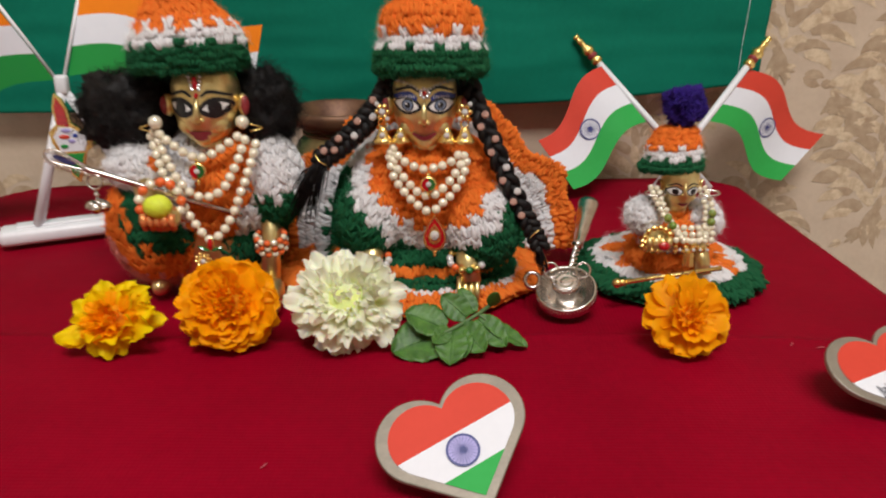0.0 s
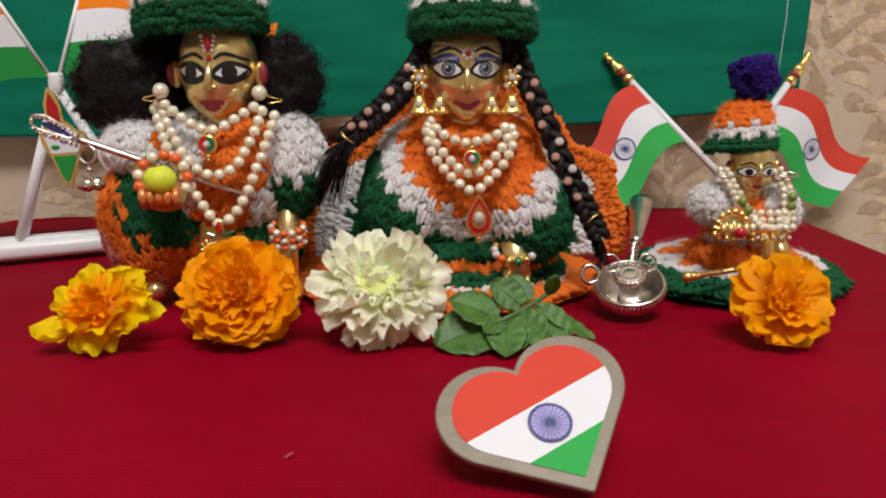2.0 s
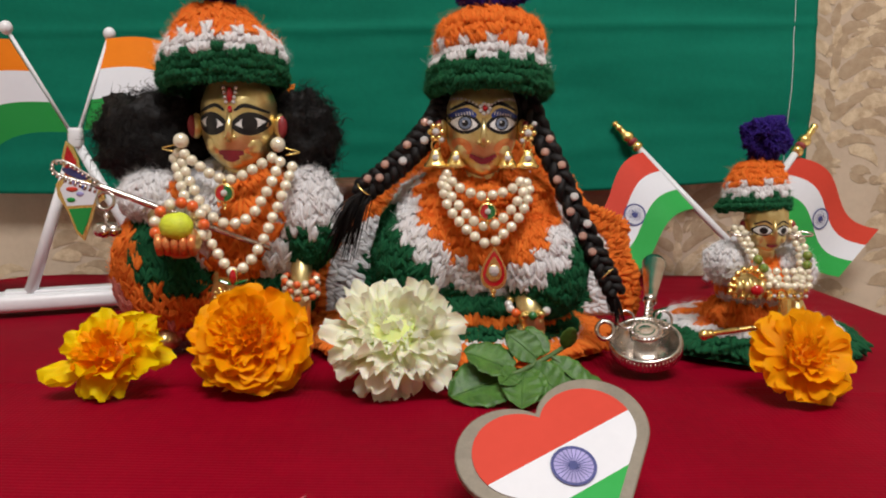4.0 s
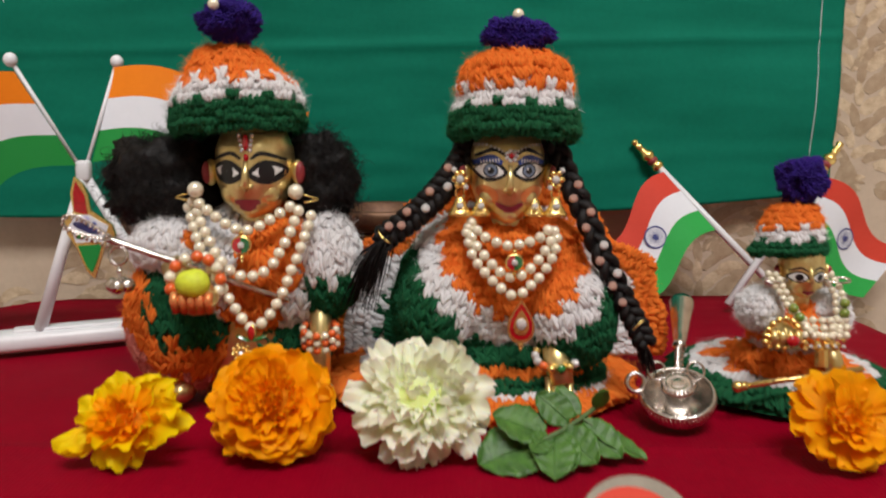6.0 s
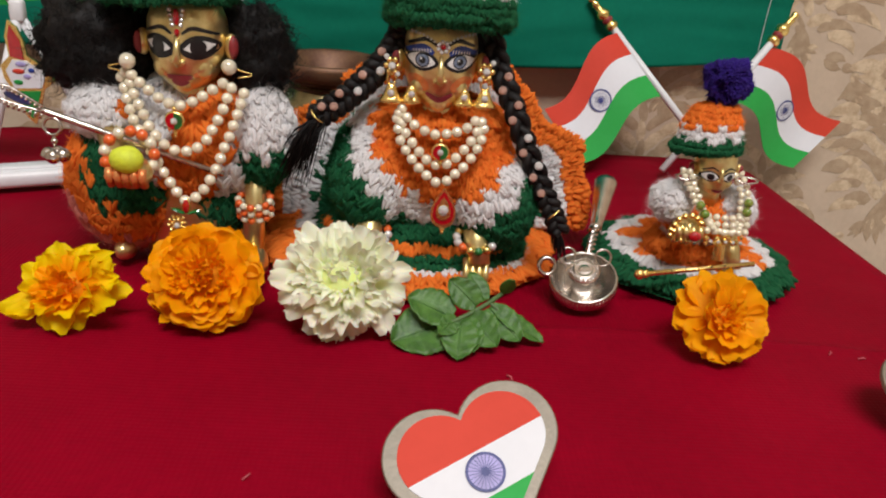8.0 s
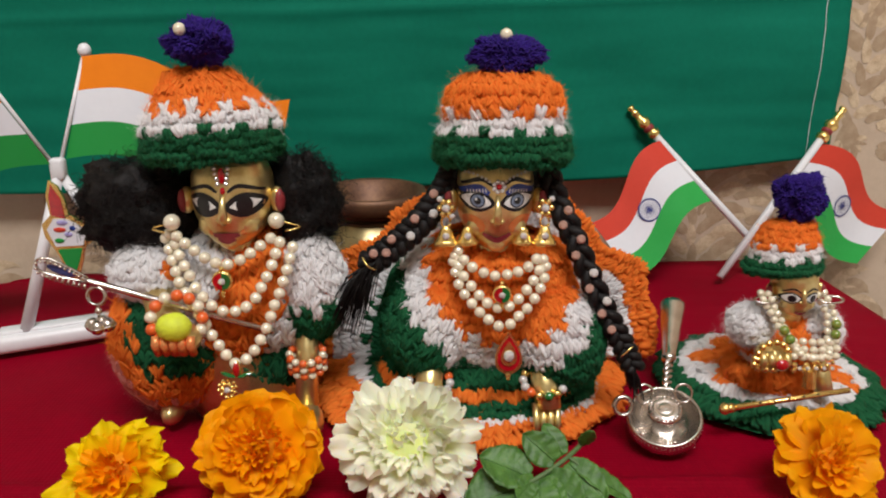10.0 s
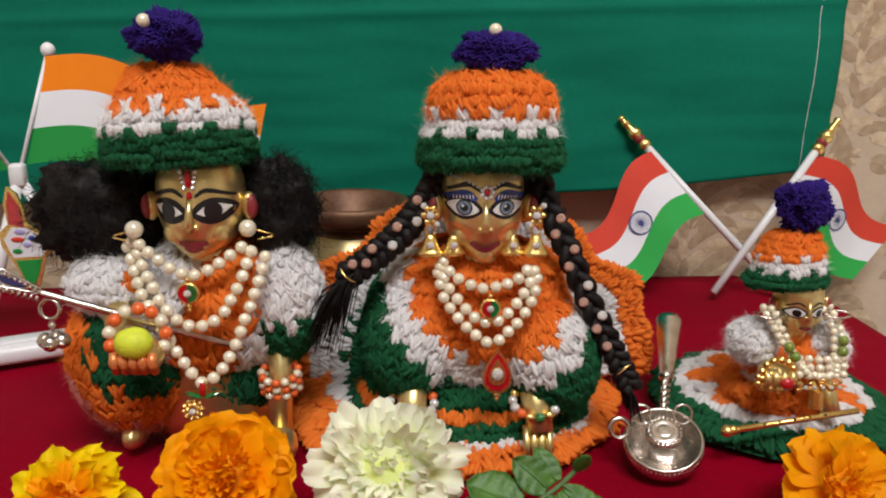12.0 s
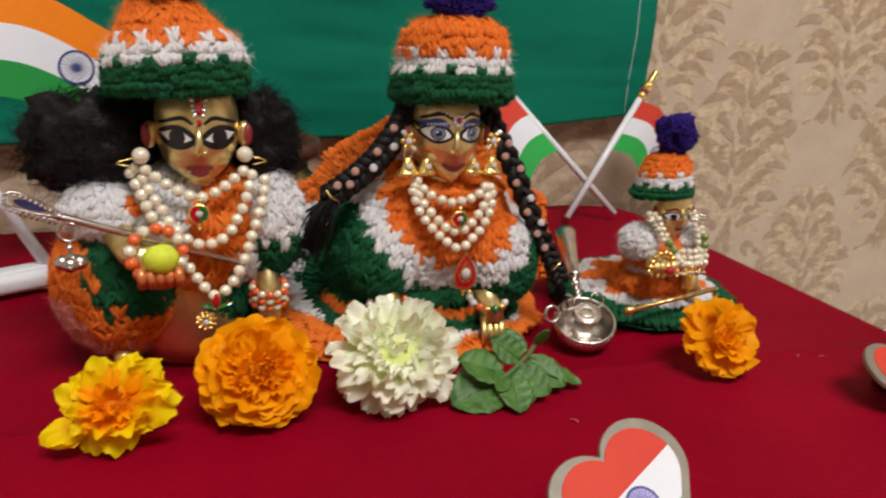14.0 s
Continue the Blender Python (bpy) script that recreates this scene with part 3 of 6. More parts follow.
def chakra(sh, c, ex, ez, out, r, mi, fill=None):
    """A wheel of 24 spokes as thin raised print."""
    n = 40
    o = out * 0.0004

    def ring(r0, r1, k, off):
        vs = [c + o * off + (ex * math.cos(2 * math.pi * j / n) + ez * math.sin(2 * math.pi * j / n)) * q for q in (r0, r1) for j in range(n)]
        sh.add(vs, [(j, (j + 1) % n, n + (j + 1) % n, n + j) for j in range(n)], k)
    if fill is not None:
        ring(0.0, r * 0.9, fill, 0.6)
    ring(r * 0.86, r, mi, 1)
    ring(0.0, r * 0.2, mi, 1)
    for k in range(24):
        a = 2 * math.pi * k / 24
        d = ex * math.cos(a) + ez * math.sin(a)
        s = (ez * math.cos(a) - ex * math.sin(a)) * r * 0.022
        sh.add([c + o + d * r * 0.18 - s, c + o + d * r * 0.18 + s, c + o + d * r * 0.88 + s * 0.6, c + o + d * r * 0.88 - s * 0.6], [(0, 1, 2, 3)], mi)


def flag_sheet(parent, top, bottom, far_top, far_bottom, mats, sag, depth, wheel_r, name="flag"):
    """A waved paper flag between its stick and its free edge, three bands and a wheel."""
    a, b, c, d = (V(p) for p in (top, bottom, far_top, far_bottom))
    out = (c - a).cross(b - a).normalized()
    if out.y > 0:
        out = -out
    down = (b - a).normalized()

    def fn(u, v):
        p = (a * (1 - v) + b * v) * (1 - u) + (c * (1 - v) + d * v) * u
        return p + down * sag * math.sin(2 * math.pi * u) * -1 + out * depth * math.sin(2 * math.pi * u * 0.9 + 0.4)
    sh = Shape()
    sh.sheet(fn, 26, 15, pick=lambda u, v: 0 if v < 1 / 3 else 1 if v < 2 / 3 else 2)
    sh.sheet(lambda u, v: V(fn(u, v)) - out * 0.0005, 26, 15, pick=lambda u, v: 0 if v < 1 / 3 else 1 if v < 2 / 3 else 2)
    flag = part(name, sh, list(mats), parent, "printed paper flag in three bands")
    wh = Shape()
    c0 = V(fn(0.5, 0.5))
    ex = (V(fn(0.56, 0.5)) - V(fn(0.44, 0.5))).normalized()
    ez = out.cross(ex).normalized()
    nrm = ex.cross(ez)
    nrm = nrm if nrm.dot(out) > 0 else -nrm
    chakra(wh, c0 + nrm * 0.0006, ex, ez, nrm, wheel_r, 0, 1)
    w = tagged(wh.make("wheel", [P_NAVY, P_WHITE], None, "navy spoked wheel"), "navy spoked wheel", kind="stuff")
    w.parent = flag
    return flag


def finial(parent, p, d):
    q = d.to_track_quat("Z", "Y").to_matrix().to_4x4()
    m = Matrix.Translation(p) @ q
    sh = Shape().lathe([(0.0026, -0.005), (0.0050, -0.004), (0.0056, -0.001), (0.0040, 0.0015), (0.0030, 0.003), (0.0034, 0.006), (0.0056, 0.0085), (0.0056, 0.0115), (0.0034, 0.0145),
                        (0.0026, 0.019), (0.0034, 0.0205), (0.0034, 0.022), (0.0018, 0.0235), (0.0032, 0.0255), (0.0030, 0.0275), (0.0004, 0.0285)], 14, m=m)
    part("finial", sh, GOLD, parent, "gilt turned finial")
    part("collar", Shape().lathe([(0.0030, 0.0020), (0.0044, 0.0026), (0.0044, 0.0056), (0.0034, 0.0062)], 14, m=m), EAR_RED, parent, "red painted collar")


def wall_flag(foot, head, corners, label, sag):
    foot, head = V(foot), V(head)
    t = thing("small_flag", label, "flag", "crossed flags at the wall", at=tuple(foot))
    d = (head - foot).normalized()
    part("stick", Shape().tube([foot, head], 0.0031, 12), PLASTIC, t, "white plastic stick")
    finial(t, head, d)
    flag_sheet(t, *corners, (P_RED, P_WHITE, P_LIME), sag, 0.004, 0.0095)


wall_flag((0.2450, 0.6930, 0.0035), (0.1382, 0.7282, 0.1150), ((0.1430, 0.7235, 0.1085), (0.1840, 0.7065, 0.0620), (0.0850, 0.686, 0.0500), (0.1170, 0.672, 0.0090)),
          "small paper tricolour flag on a white stick leaning on wall", 0.0065)
wall_flag((0.1905, 0.685, 0.004), (0.2765, 0.7215, 0.113), ((0.2755, 0.7215, 0.1065), (0.2410, 0.7065, 0.0630), (0.3650, 0.743, 0.0425), (0.3235, 0.725, 0.0015)),
          "small paper tricolour flag, white stick and gilt finial, by green cloth", 0.008)


def desk_flags():
    t = thing("flag_stand", "white plastic desk stand with two crossed paper flags", "flag stand", at=(-0.29, 0.57, 0.0))
    a = math.atan2(0.035, 0.077)
    rot = Matrix.Rotation(a, 3, "Z")
    base = Shape().block((-0.268, 0.584, 0.006), (0.145, 0.024, 0.012), 0.004, rot)
    part("base", base, PLASTIC, t, "", True)
    part("base_ridge", Shape().block((-0.268, 0.584, 0.0125), (0.120, 0.012, 0.003), 0.001, rot), PLASTIC, t)
    j = V((-0.279, 0.580, 0.114))
    part("post", Shape().tube([(-0.308, 0.563, 0.010), j], [0.0042, 0.0034], 12), PLASTIC, t)
    part("brace", Shape().tube([(-0.232, 0.600, 0.010), j], [0.0040, 0.0032], 12), PLASTIC, t)
    part("clip", Shape().block(j + V((0, 0, 0.002)), (0.009, 0.008, 0.014), 0.002), PLASTIC, t)
    for top, low in (((-0.312, 0.562, 0.186), j), ((-0.262, 0.602, 0.188), j)):
        st = part("pole", Shape().tube([low, top], 0.0013, 8), PLASTIC, t)
        bl = Shape().ball(top, (0.0042, 0.0042, 0.0045), 14, 10).make("knob", PLASTIC)
        bl.parent = st
    flag_sheet(t, (-0.3105, 0.563, 0.179), (-0.282, 0.577, 0.120), (-0.425, 0.545, 0.115), (-0.398, 0.55, 0.059), (P_SAFFRON, P_WHITE, P_GREEN), 0.012, 0.004, 0.0105)
    flag_sheet(t, (-0.2635, 0.601, 0.184), (-0.276, 0.587, 0.121), (-0.135, 0.61, 0.156), (-0.147, 0.60, 0.098), (P_SAFFRON, P_WHITE, P_GREEN), 0.007, 0.004, 0.0105)
    return t


desk_flags()


def map_badge():
    """An enamel pendant hung at the stand: red top, white middle with coloured blots, green foot, gilt outline."""
    t = thing("enamel_badge", "gilt-edged enamel badge in red, white and green on the flag stand", "badge", at=(-0.268, 0.556, 0.05))
    out = V((0, -1, 0))

    def pt(x, z, d=0.0):
        return V((-0.268 + x, 0.5565 - d, 0.08 + z))
    outline = [(-0.006, 0.034), (-0.001, 0.030), (0.002, 0.022), (0.003, 0.013), (0.016, 0.004), (0.018, -0.003), (0.011, -0.008), (0.008, -0.018), (0.003, -0.031),
               (-0.002, -0.026), (-0.007, -0.012), (-0.013, -0.002), (-0.014, 0.006), (-0.008, 0.012), (-0.009, 0.024)]
    part("plate", Shape().slab([pt(*p) for p in outline][::-1], 0.002, out), GOLD, t, "", False)
    part("top_enamel", Shape().slab([pt(x, z, 0.002) for x, z in ((-0.005, 0.031), (0.0, 0.022), (0.001, 0.010), (-0.007, 0.012), (-0.007, 0.024))][::-1], 0.0006, out), RUBY, t, "red enamel", False)
    part("middle_enamel", Shape().slab([pt(x, z, 0.002) for x, z in ((0.002, 0.010), (0.014, 0.003), (0.010, -0.007), (-0.007, -0.008), (-0.011, 0.003), (-0.006, 0.010))][::-1], 0.0006, out), P_WHITE, t, "white enamel", False)
    part("foot_enamel", Shape().slab([pt(x, z, 0.002) for x, z in ((0.009, -0.009), (0.006, -0.018), (0.002, -0.027), (-0.001, -0.024), (-0.006, -0.010))][::-1], 0.0006, out), P_GREEN, t, "green enamel", False)
    for x, z, w, m_ in ((-0.003, 0.003, 0.008, P_RED), (0.005, 0.004, 0.004, LID_BLUE), (0.002, 0.000, 0.005, P_LILAC), (-0.004, -0.004, 0.006, P_GREEN), (-0.001, 0.0075, 0.007, P_LILAC)):
        part("blot", Shape().ball(pt(x, z, 0.0028), (w / 2, 0.0005, 0.0016), 10, 6), m_, t)


map_badge()

# ---------------- heart plaques ----------------


def heart_loop(w, n=22):
    """Two round lobes with straight sides to the tip, w wide."""
    r, c, t = 0.28 * w, 0.22 * w, 0.57 * w
    d = math.hypot(c, t)
    start = math.pi - math.acos(c / r)
    end = math.atan2(-t, -c) + math.acos(r / d)
    right = [(c + r * math.cos(start + (end - start) * k / n), r * math.sin(start + (end - start) * k / n)) for k in range(n + 1)]
    right[0] = (0.0, right[0][1])
    side = [(right[-1][0] * (1 - k / 5), right[-1][1] + (-t - right[-1][1]) * k / 5) for k in range(1, 5)]
    half = right + side
    return half + [(0.0, -t)] + [(-x, z) for x, z in half[:0:-1]]


def clip_band(loop, lo, hi, ang):
    """The part of a loop that lies between two heights along a slanted axis."""
    c, s = math.cos(ang), math.sin(ang)

    def h(p):
        return p[0] * s + p[1] * c

    def cut(poly, keep):
        out = []
        for i, p in enumerate(poly):
            q = poly[(i + 1) % len(poly)]
            a, b = keep(p), keep(q)
            if a >= 0:
                out.append(p)
            if (a >= 0) != (b >= 0):
                t = a / (a - b)
                out.append((p[0] + (q[0] - p[0]) * t, p[1] + (q[1] - p[1]) * t))
        return out
    return cut(cut(loop, lambda p: h(p) - lo), lambda p: hi - h(p))


def heart(tip, ex, up, width, words, label, tilt_bands):
    """A plaque on a small foot: ex along its width, up from its tip to its notch."""
    tip, ex, up = V(tip), V(ex).normalized(), V(up).normalized()
    up = (up - ex * up.dot(ex)).normalized()
    out = ex.cross(up).normalized()
    out = out if out.z > 0 else -out
    t = thing("heart_plaque", label, "plaque", "heart plaques on the red cloth", at=(tip.x, tip.y, 0.0))
    loop = heart_loop(width)
    low = min(p[1] for p in loop)

    def at(p, d=0.0):
        return tip + ex * p[0] + up * (p[1] - low) + out * d
    plate = Shape().slab([at(p) for p in loop], 0.0028, out)
    ob = part("plate", plate, FOIL, t, "grey foil edge", False)
    bv = ob.modifiers.new("round", "BEVEL")
    bv.width, bv.segments, bv.limit_method = 0.0006, 2, "ANGLE"
    inner = [(p[0] * 0.84, p[1] * 0.84 - 0.012 * width) for p in loop]
    w = width
    for k, (lo, hi, m_) in enumerate(((-0.055 * w, 9, P_RED), (-0.300 * w, -0.055 * w, P_WHITE), (-9, -0.300 * w, P_LIME))):
        if k == 0:
            # two lobes, so that each stays a simple outline
            for sgn in (-1, 1):
                half = [p for p in clip_band(inner, lo, hi, tilt_bands)]
                side = []
                for i, p in enumerate(half):
                    q = half[(i + 1) % len(half)]
                    if p[0] * sgn >= 0:
                        side.append(p)
                    if (p[0] * sgn >= 0) != (q[0] * sgn >= 0):
                        tt = p[0] / (p[0] - q[0])
                        side.append((0.0, p[1] + (q[1] - p[1]) * tt))
                part("printed_band", Shape().slab([at(p, 0.0028) for p in side], 0.0004, out), m_, t, "orange-red printed band", False)
        else:
            part("printed_band", Shape().slab([at(p, 0.0028) for p in clip_band(inner, lo, hi, tilt_bands)], 0.0004, out), m_, t, "white printed band" if k == 1 else "green printed band", False)
    e1 = ex * math.cos(tilt_bands) - up * math.sin(tilt_bands)
    e2 = out.cross(e1)
    wh = Shape()
    c = at((0.0, -0.178 * w), 0.0034)
    chakra(wh, c, e1, e2, out, 0.108 * w, 0, 1)
    n = 24
    for rr, mi in ((0.10, 2),):
        wh.add([c + out * 0.0003 + (e1 * math.cos(2 * math.pi * j / n) + e2 * math.sin(2 * math.pi * j / n)) * rr * w * 0.5 for j in range(n)], [tuple(range(n))], mi)
    tagged(part("wheel", wh, [P_NAVY, P_LILAC, P_LILAC], t), "navy and lilac spoked wheel", kind="stuff")
    if words:
        for word, sx in (("Jai", -1), ("Hind", 1)):
            cu = bpy.data.curves.new("lettering", "FONT")
            cu.body, cu.size, cu.extrude, cu.align_x, cu.align_y = word, 0.085 * w * 1.25, 0.00008, "CENTER", "CENTER"
            tmp = new("lettering", cu)
            me = bpy.data.meshes.new_from_object(tmp.evaluated_get(bpy.context.evaluated_depsgraph_get()))
            bpy.data.objects.remove(tmp)
            me.materials.clear()
            me.materials.append(P_INK)
            pos = c + e1 * sx * w * (0.225 if sx < 0 else 0.235) + out * 0.0003
            mw = Matrix.Translation(pos) @ Matrix((e1, e2, out)).transposed().to_4x4()
            shared("lettering", me, t, mw, "dark lettering '%s'" % word)
    # a short clear foot behind the plaque
    mid = at((0.0, 0.10 * w), -0.0005)
    part("foot", Shape().tube([mid, V((mid.x, mid.y + 0.003, 0.001))], [0.006, 0.007], 14), SILVER, t, "small metal foot")
    return t


heart((0.0226, 0.2541, 0.0030), (0.9020, 0.3500, 0.2500), (-0.4450, 0.7700, 0.4750), 0.0662, False, "heart plaque with printed tricolour and spoked wheel, tilted on red cloth", radians(-5.3))
heart((0.2355, 0.3118, 0.0015), (0.930, 0.350, 0.060), (-0.0200, 0.0460, 0.0240), 0.0680, True, "heart plaque lettered Jai Hind with printed tricolour, tilted on cloth", radians(-4))
heart((-0.264, 0.243, 0.0030), (0.880, 0.180, 0.420), (-0.320, 0.800, 0.500), 0.0650, True, "heart plaque lettered Jai Hind lying at the cloth's outer side", radians(3))

# ---------------- idols: one plain mesh each ----------------
FACE_H = (0.0, 0.03, 0.10, 0.22, 0.40, 0.60, 0.80, 1.0, 1.12, 1.18)
FACE_A = (0.12, 0.36, 0.58, 0.80, 0.95, 1.0, 0.97, 0.80, 0.50, 0.10)
FACE_B = (0.55, 0.70, 0.84, 0.93, 1.0, 1.0, 0.97, 0.82, 0.50, 0.10)
IDOL_MATS = [BRASS, BLACK, EYE_WHITE, EYE_BLUE, LIP, CHEEK, EAR_RED, LID_BLUE]


def oval(cx, cz, a, b, n=20, tip=0.0, tilt=0.0):
    """An almond outline."""
    pts = []
    for k in range(n):
        w = 2 * math.pi * k / n
        x, z = math.cos(w), math.sin(w)
        z *= 1 - tip * abs(x) ** 2
        x, z = a * x, b * z
        pts.append((cx + x * math.cos(tilt) - z * math.sin(tilt), cz + x * math.sin(tilt) + z * math.cos(tilt)))
    return pts


def idol(name, label, cx, yf, chin, hw, high, hd, draw, body):
    sh = Shape()

    def ab(z):
        h = (z - chin) / high
        return max(1e-5, hw * np.interp(h, FACE_H, FACE_A)), hd * np.interp(h, FACE_H, FACE_B)
    yc = yf + hd
    seg = 36
    zs = [chin + high * h for h in np.linspace(0, 1.18, 26)]

    def front(x, z):
        a, b = ab(z)
        return yc - b * math.sqrt(max(0.02, 1 - min(0.98, (x / a) ** 2)))
    vs, fs = [], []
    for z in zs:
        a, b = ab(z)
        vs += [(cx + a * math.cos(2 * math.pi * j / seg), yc + b * math.sin(2 * math.pi * j / seg), z) for j in range(seg)]
    for i in range(len(zs) - 1):
        fs += [(i * seg + j, i * seg + (j + 1) % seg, (i + 1) * seg + (j + 1) % seg, (i + 1) * seg + j) for j in range(seg)]
    fs += [tuple(range(seg))[::-1], tuple((len(zs) - 1) * seg + j for j in range(seg))]
    sh.add(vs, fs, 0)

    def decal(pts, mi, off=0.00025, rings_=4):
        mx = sum(p[0] for p in pts) / len(pts)
        mz = sum(p[1] for p in pts) / len(pts)
        n = len(pts)
        vv, ff = [], []
        for r in range(rings_ + 1):
            s = max(r / rings_, 0.02)
            for x, z in pts:
                qx, qz = mx + (x - mx) * s, mz + (z - mz) * s
                vv.append((cx + qx, front(qx, qz) - off, qz))
        for r in range(rings_):
            ff += [(r * n + j, r * n + (j + 1) % n, (r + 1) * n + (j + 1) % n, (r + 1) * n + j) for j in range(n)]
        sh.add(vv, ff, mi)

    def stroke(line, width, mi, off=0.0003):
        pts = spline([V((x, 0, z)) for x, z in line], 16)
        up, dn = [], []
        for k, p in enumerate(pts):
            d = (pts[min(k + 1, 16)] - pts[max(k - 1, 0)]).normalized()
            w = width * (0.35 + 0.65 * math.sin(math.pi * (0.1 + 0.8 * k / 16)))
            nx, nz = -d.z * w / 2, d.x * w / 2
            up.append((p.x + nx, p.z + nz))
            dn.append((p.x - nx, p.z - nz))
        vv = [(cx + x, front(x, z) - off, z) for x, z in up + dn]
        sh.add(vv, [(k, k + 1, 18 + k, 17 + k) for k in range(16)], mi)
    # nose: a ridge with a rounded tip and two wings
    nz = chin + high * 0.40
    s = hw / 0.02
    sh.tube([(cx, front(0, nz + 0.012 * s) + 0.0005 * s, nz + 0.012 * s), (cx, front(0, nz + 0.006 * s) - 0.0012 * s, nz + 0.006 * s), (cx, front(0, nz) - 0.0026 * s, nz + 0.0008 * s), (cx, front(0, nz) - 0.0002 * s, nz - 0.0022 * s)],
            [0.0013 * s, 0.0016 * s, 0.0022 * s, 0.0014 * s], 10)
    for sg in (-1, 1):
        sh.ball((cx + sg * 0.0022 * s, front(0, nz) - 0.0004 * s, nz - 0.0006 * s), (0.0016 * s, 0.0016 * s, 0.0014 * s), 8, 6)
        # ears: flat ovals, painted red inside
        sh.ball((cx + sg * hw * 1.10, yc - hd * 0.15, chin + high * 0.52), (0.0035 * s, 0.004 * s, 0.0068 * s), 12, 8)
        sh.ball((cx + sg * hw * 1.17, yc - hd * 0.15 - 0.0017 * s, chin + high * 0.52), (0.0028 * s, 0.003 * s, 0.0058 * s), 12, 8, mi=6)
        # soft cheeks
        sh.ball((cx + sg * hw * 0.42, front(hw * 0.42, chin + high * 0.30) + 0.0057 * s, chin + high * 0.30), (0.0065 * s, 0.0058 * s, 0.0062 * s), 12, 8)
    sh.ball((cx, yf + 0.0079 * s, chin + high * 0.12), (0.0056 * s, 0.0056 * s, 0.0048 * s), 12, 8)
    sh.tube([(cx, yc + 0.002, chin - 0.012 * s), (cx, yc, chin + high * 0.2)], [hw * 0.55, hw * 0.5], 16)
    draw(sh, decal, stroke)
    body(sh)
    ob = sh.make(name, IDOL_MATS)
    return tagged(ob, label, "idol")


def draw_k(sh, decal, stroke):
    ze = 0.1245
    for sg in (-1, 1):
        decal(oval(sg * 0.0098, ze, 0.0092, 0.0060, tip=0.30, tilt=sg * 0.12), 1)
        decal(oval(sg * 0.0100, ze + 0.0004, 0.0070, 0.0032, tip=0.75, tilt=sg * 0.14), 2, 0.0006)
        decal(oval(sg * 0.0098, ze + 0.0002, 0.0036, 0.0042), 1, 0.0009)
        decal(oval(sg * 0.0082, 0.1106, 0.0018, 0.0014, tilt=sg * 0.4), 5, 0.0003)
        stroke([(sg * 0.0025, ze + 0.0066), (sg * 0.008, ze + 0.0093), (sg * 0.0182, ze + 0.0060)], 0.0020, 1)
    stroke([(-0.0064, 0.1098), (0.0, 0.1092), (0.0064, 0.1098)], 0.0036, 4, 0.0008)
    stroke([(-0.0042, 0.1074), (0.0, 0.1062), (0.0042, 0.1074)], 0.0026, 4, 0.0009)


def draw_r(sh, decal, stroke):
    ze = 0.1262
    for sg in (-1, 1):
        decal(oval(sg * 0.0100, ze, 0.0090, 0.0056, tip=0.45, tilt=sg * 0.14), 1)
        decal(oval(sg * 0.0100, ze - 0.0002, 0.0070, 0.0037, tip=0.45, tilt=sg * 0.12), 2, 0.0005)
        decal(oval(sg * 0.0095, ze, 0.0036, 0.0036), 1, 0.0007)
        decal(oval(sg * 0.0095, ze, 0.0030, 0.0030), 3, 0.0009)
        decal(oval(sg * 0.0095, ze, 0.0017, 0.0017, 12), 1, 0.0011)
        # a glint on the pupil, put in as a white dot
        decal(oval(sg * 0.0095 - 0.0007, ze + 0.0008, 0.0006, 0.0006, 8), 2, 0.0013)
        stroke([(sg * 0.004, ze + 0.0036), (sg * 0.0095, ze + 0.0062), (sg * 0.0178, ze + 0.0036)], 0.0034, 7)
        for k in range(7):
            x = 0.0055 + k * 0.0014
            stroke([(sg * x, ze + 0.0040), (sg * (x + 0.0002), ze + 0.0055 - 0.0003 * k), (sg * (x + 0.0004), ze + 0.0062 - 0.0002 * k)], 0.0006, 2, 0.0009)
        stroke([(sg * 0.0022, ze + 0.0074), (sg * 0.008, ze + 0.0103), (sg * 0.0172, ze + 0.0070)], 0.0021, 1)
        for k in range(8):
            a = 0.55 + k * 0.19
            decal(oval(sg * (0.0105 - 0.0105 * math.cos(a + 0.35)), ze + 0.0062 + 0.0064 * math.sin(a), 0.0007, 0.0007, 8), 2, 0.0006, 2)
        stroke([(sg * 0.0165, ze + 0.0016), (sg * 0.0178, ze + 0.003), (sg * 0.0186, ze + 0.0048)], 0.0012, 1)
        decal(oval(sg * 0.0110, ze - 0.0118, 0.0058, 0.0038, tilt=sg * 0.5), 5, 0.0003)
    stroke([(-0.0068, 0.1098), (0.0, 0.1068), (0.0068, 0.1098)], 0.0032, 4, 0.0009)


def draw_g(sh, decal, stroke):
    ze = 0.0710
    for sg in (-1, 1):
        decal(oval(sg * 0.0056, ze, 0.0048, 0.0031, tip=0.4), 1)
        decal(oval(sg * 0.0056, ze, 0.0040, 0.0024, tip=0.4), 2, 0.0005)
        decal(oval(sg * 0.0054, ze, 0.0019, 0.0019, 12), 1, 0.0008)
        stroke([(sg * 0.0014, ze + 0.0032), (sg * 0.005, ze + 0.0050), (sg * 0.0096, ze + 0.0030)], 0.0009, 1)
    stroke([(-0.003, 0.0631), (0.0, 0.0624), (0.003, 0.0631)], 0.0018, 4, 0.0007)


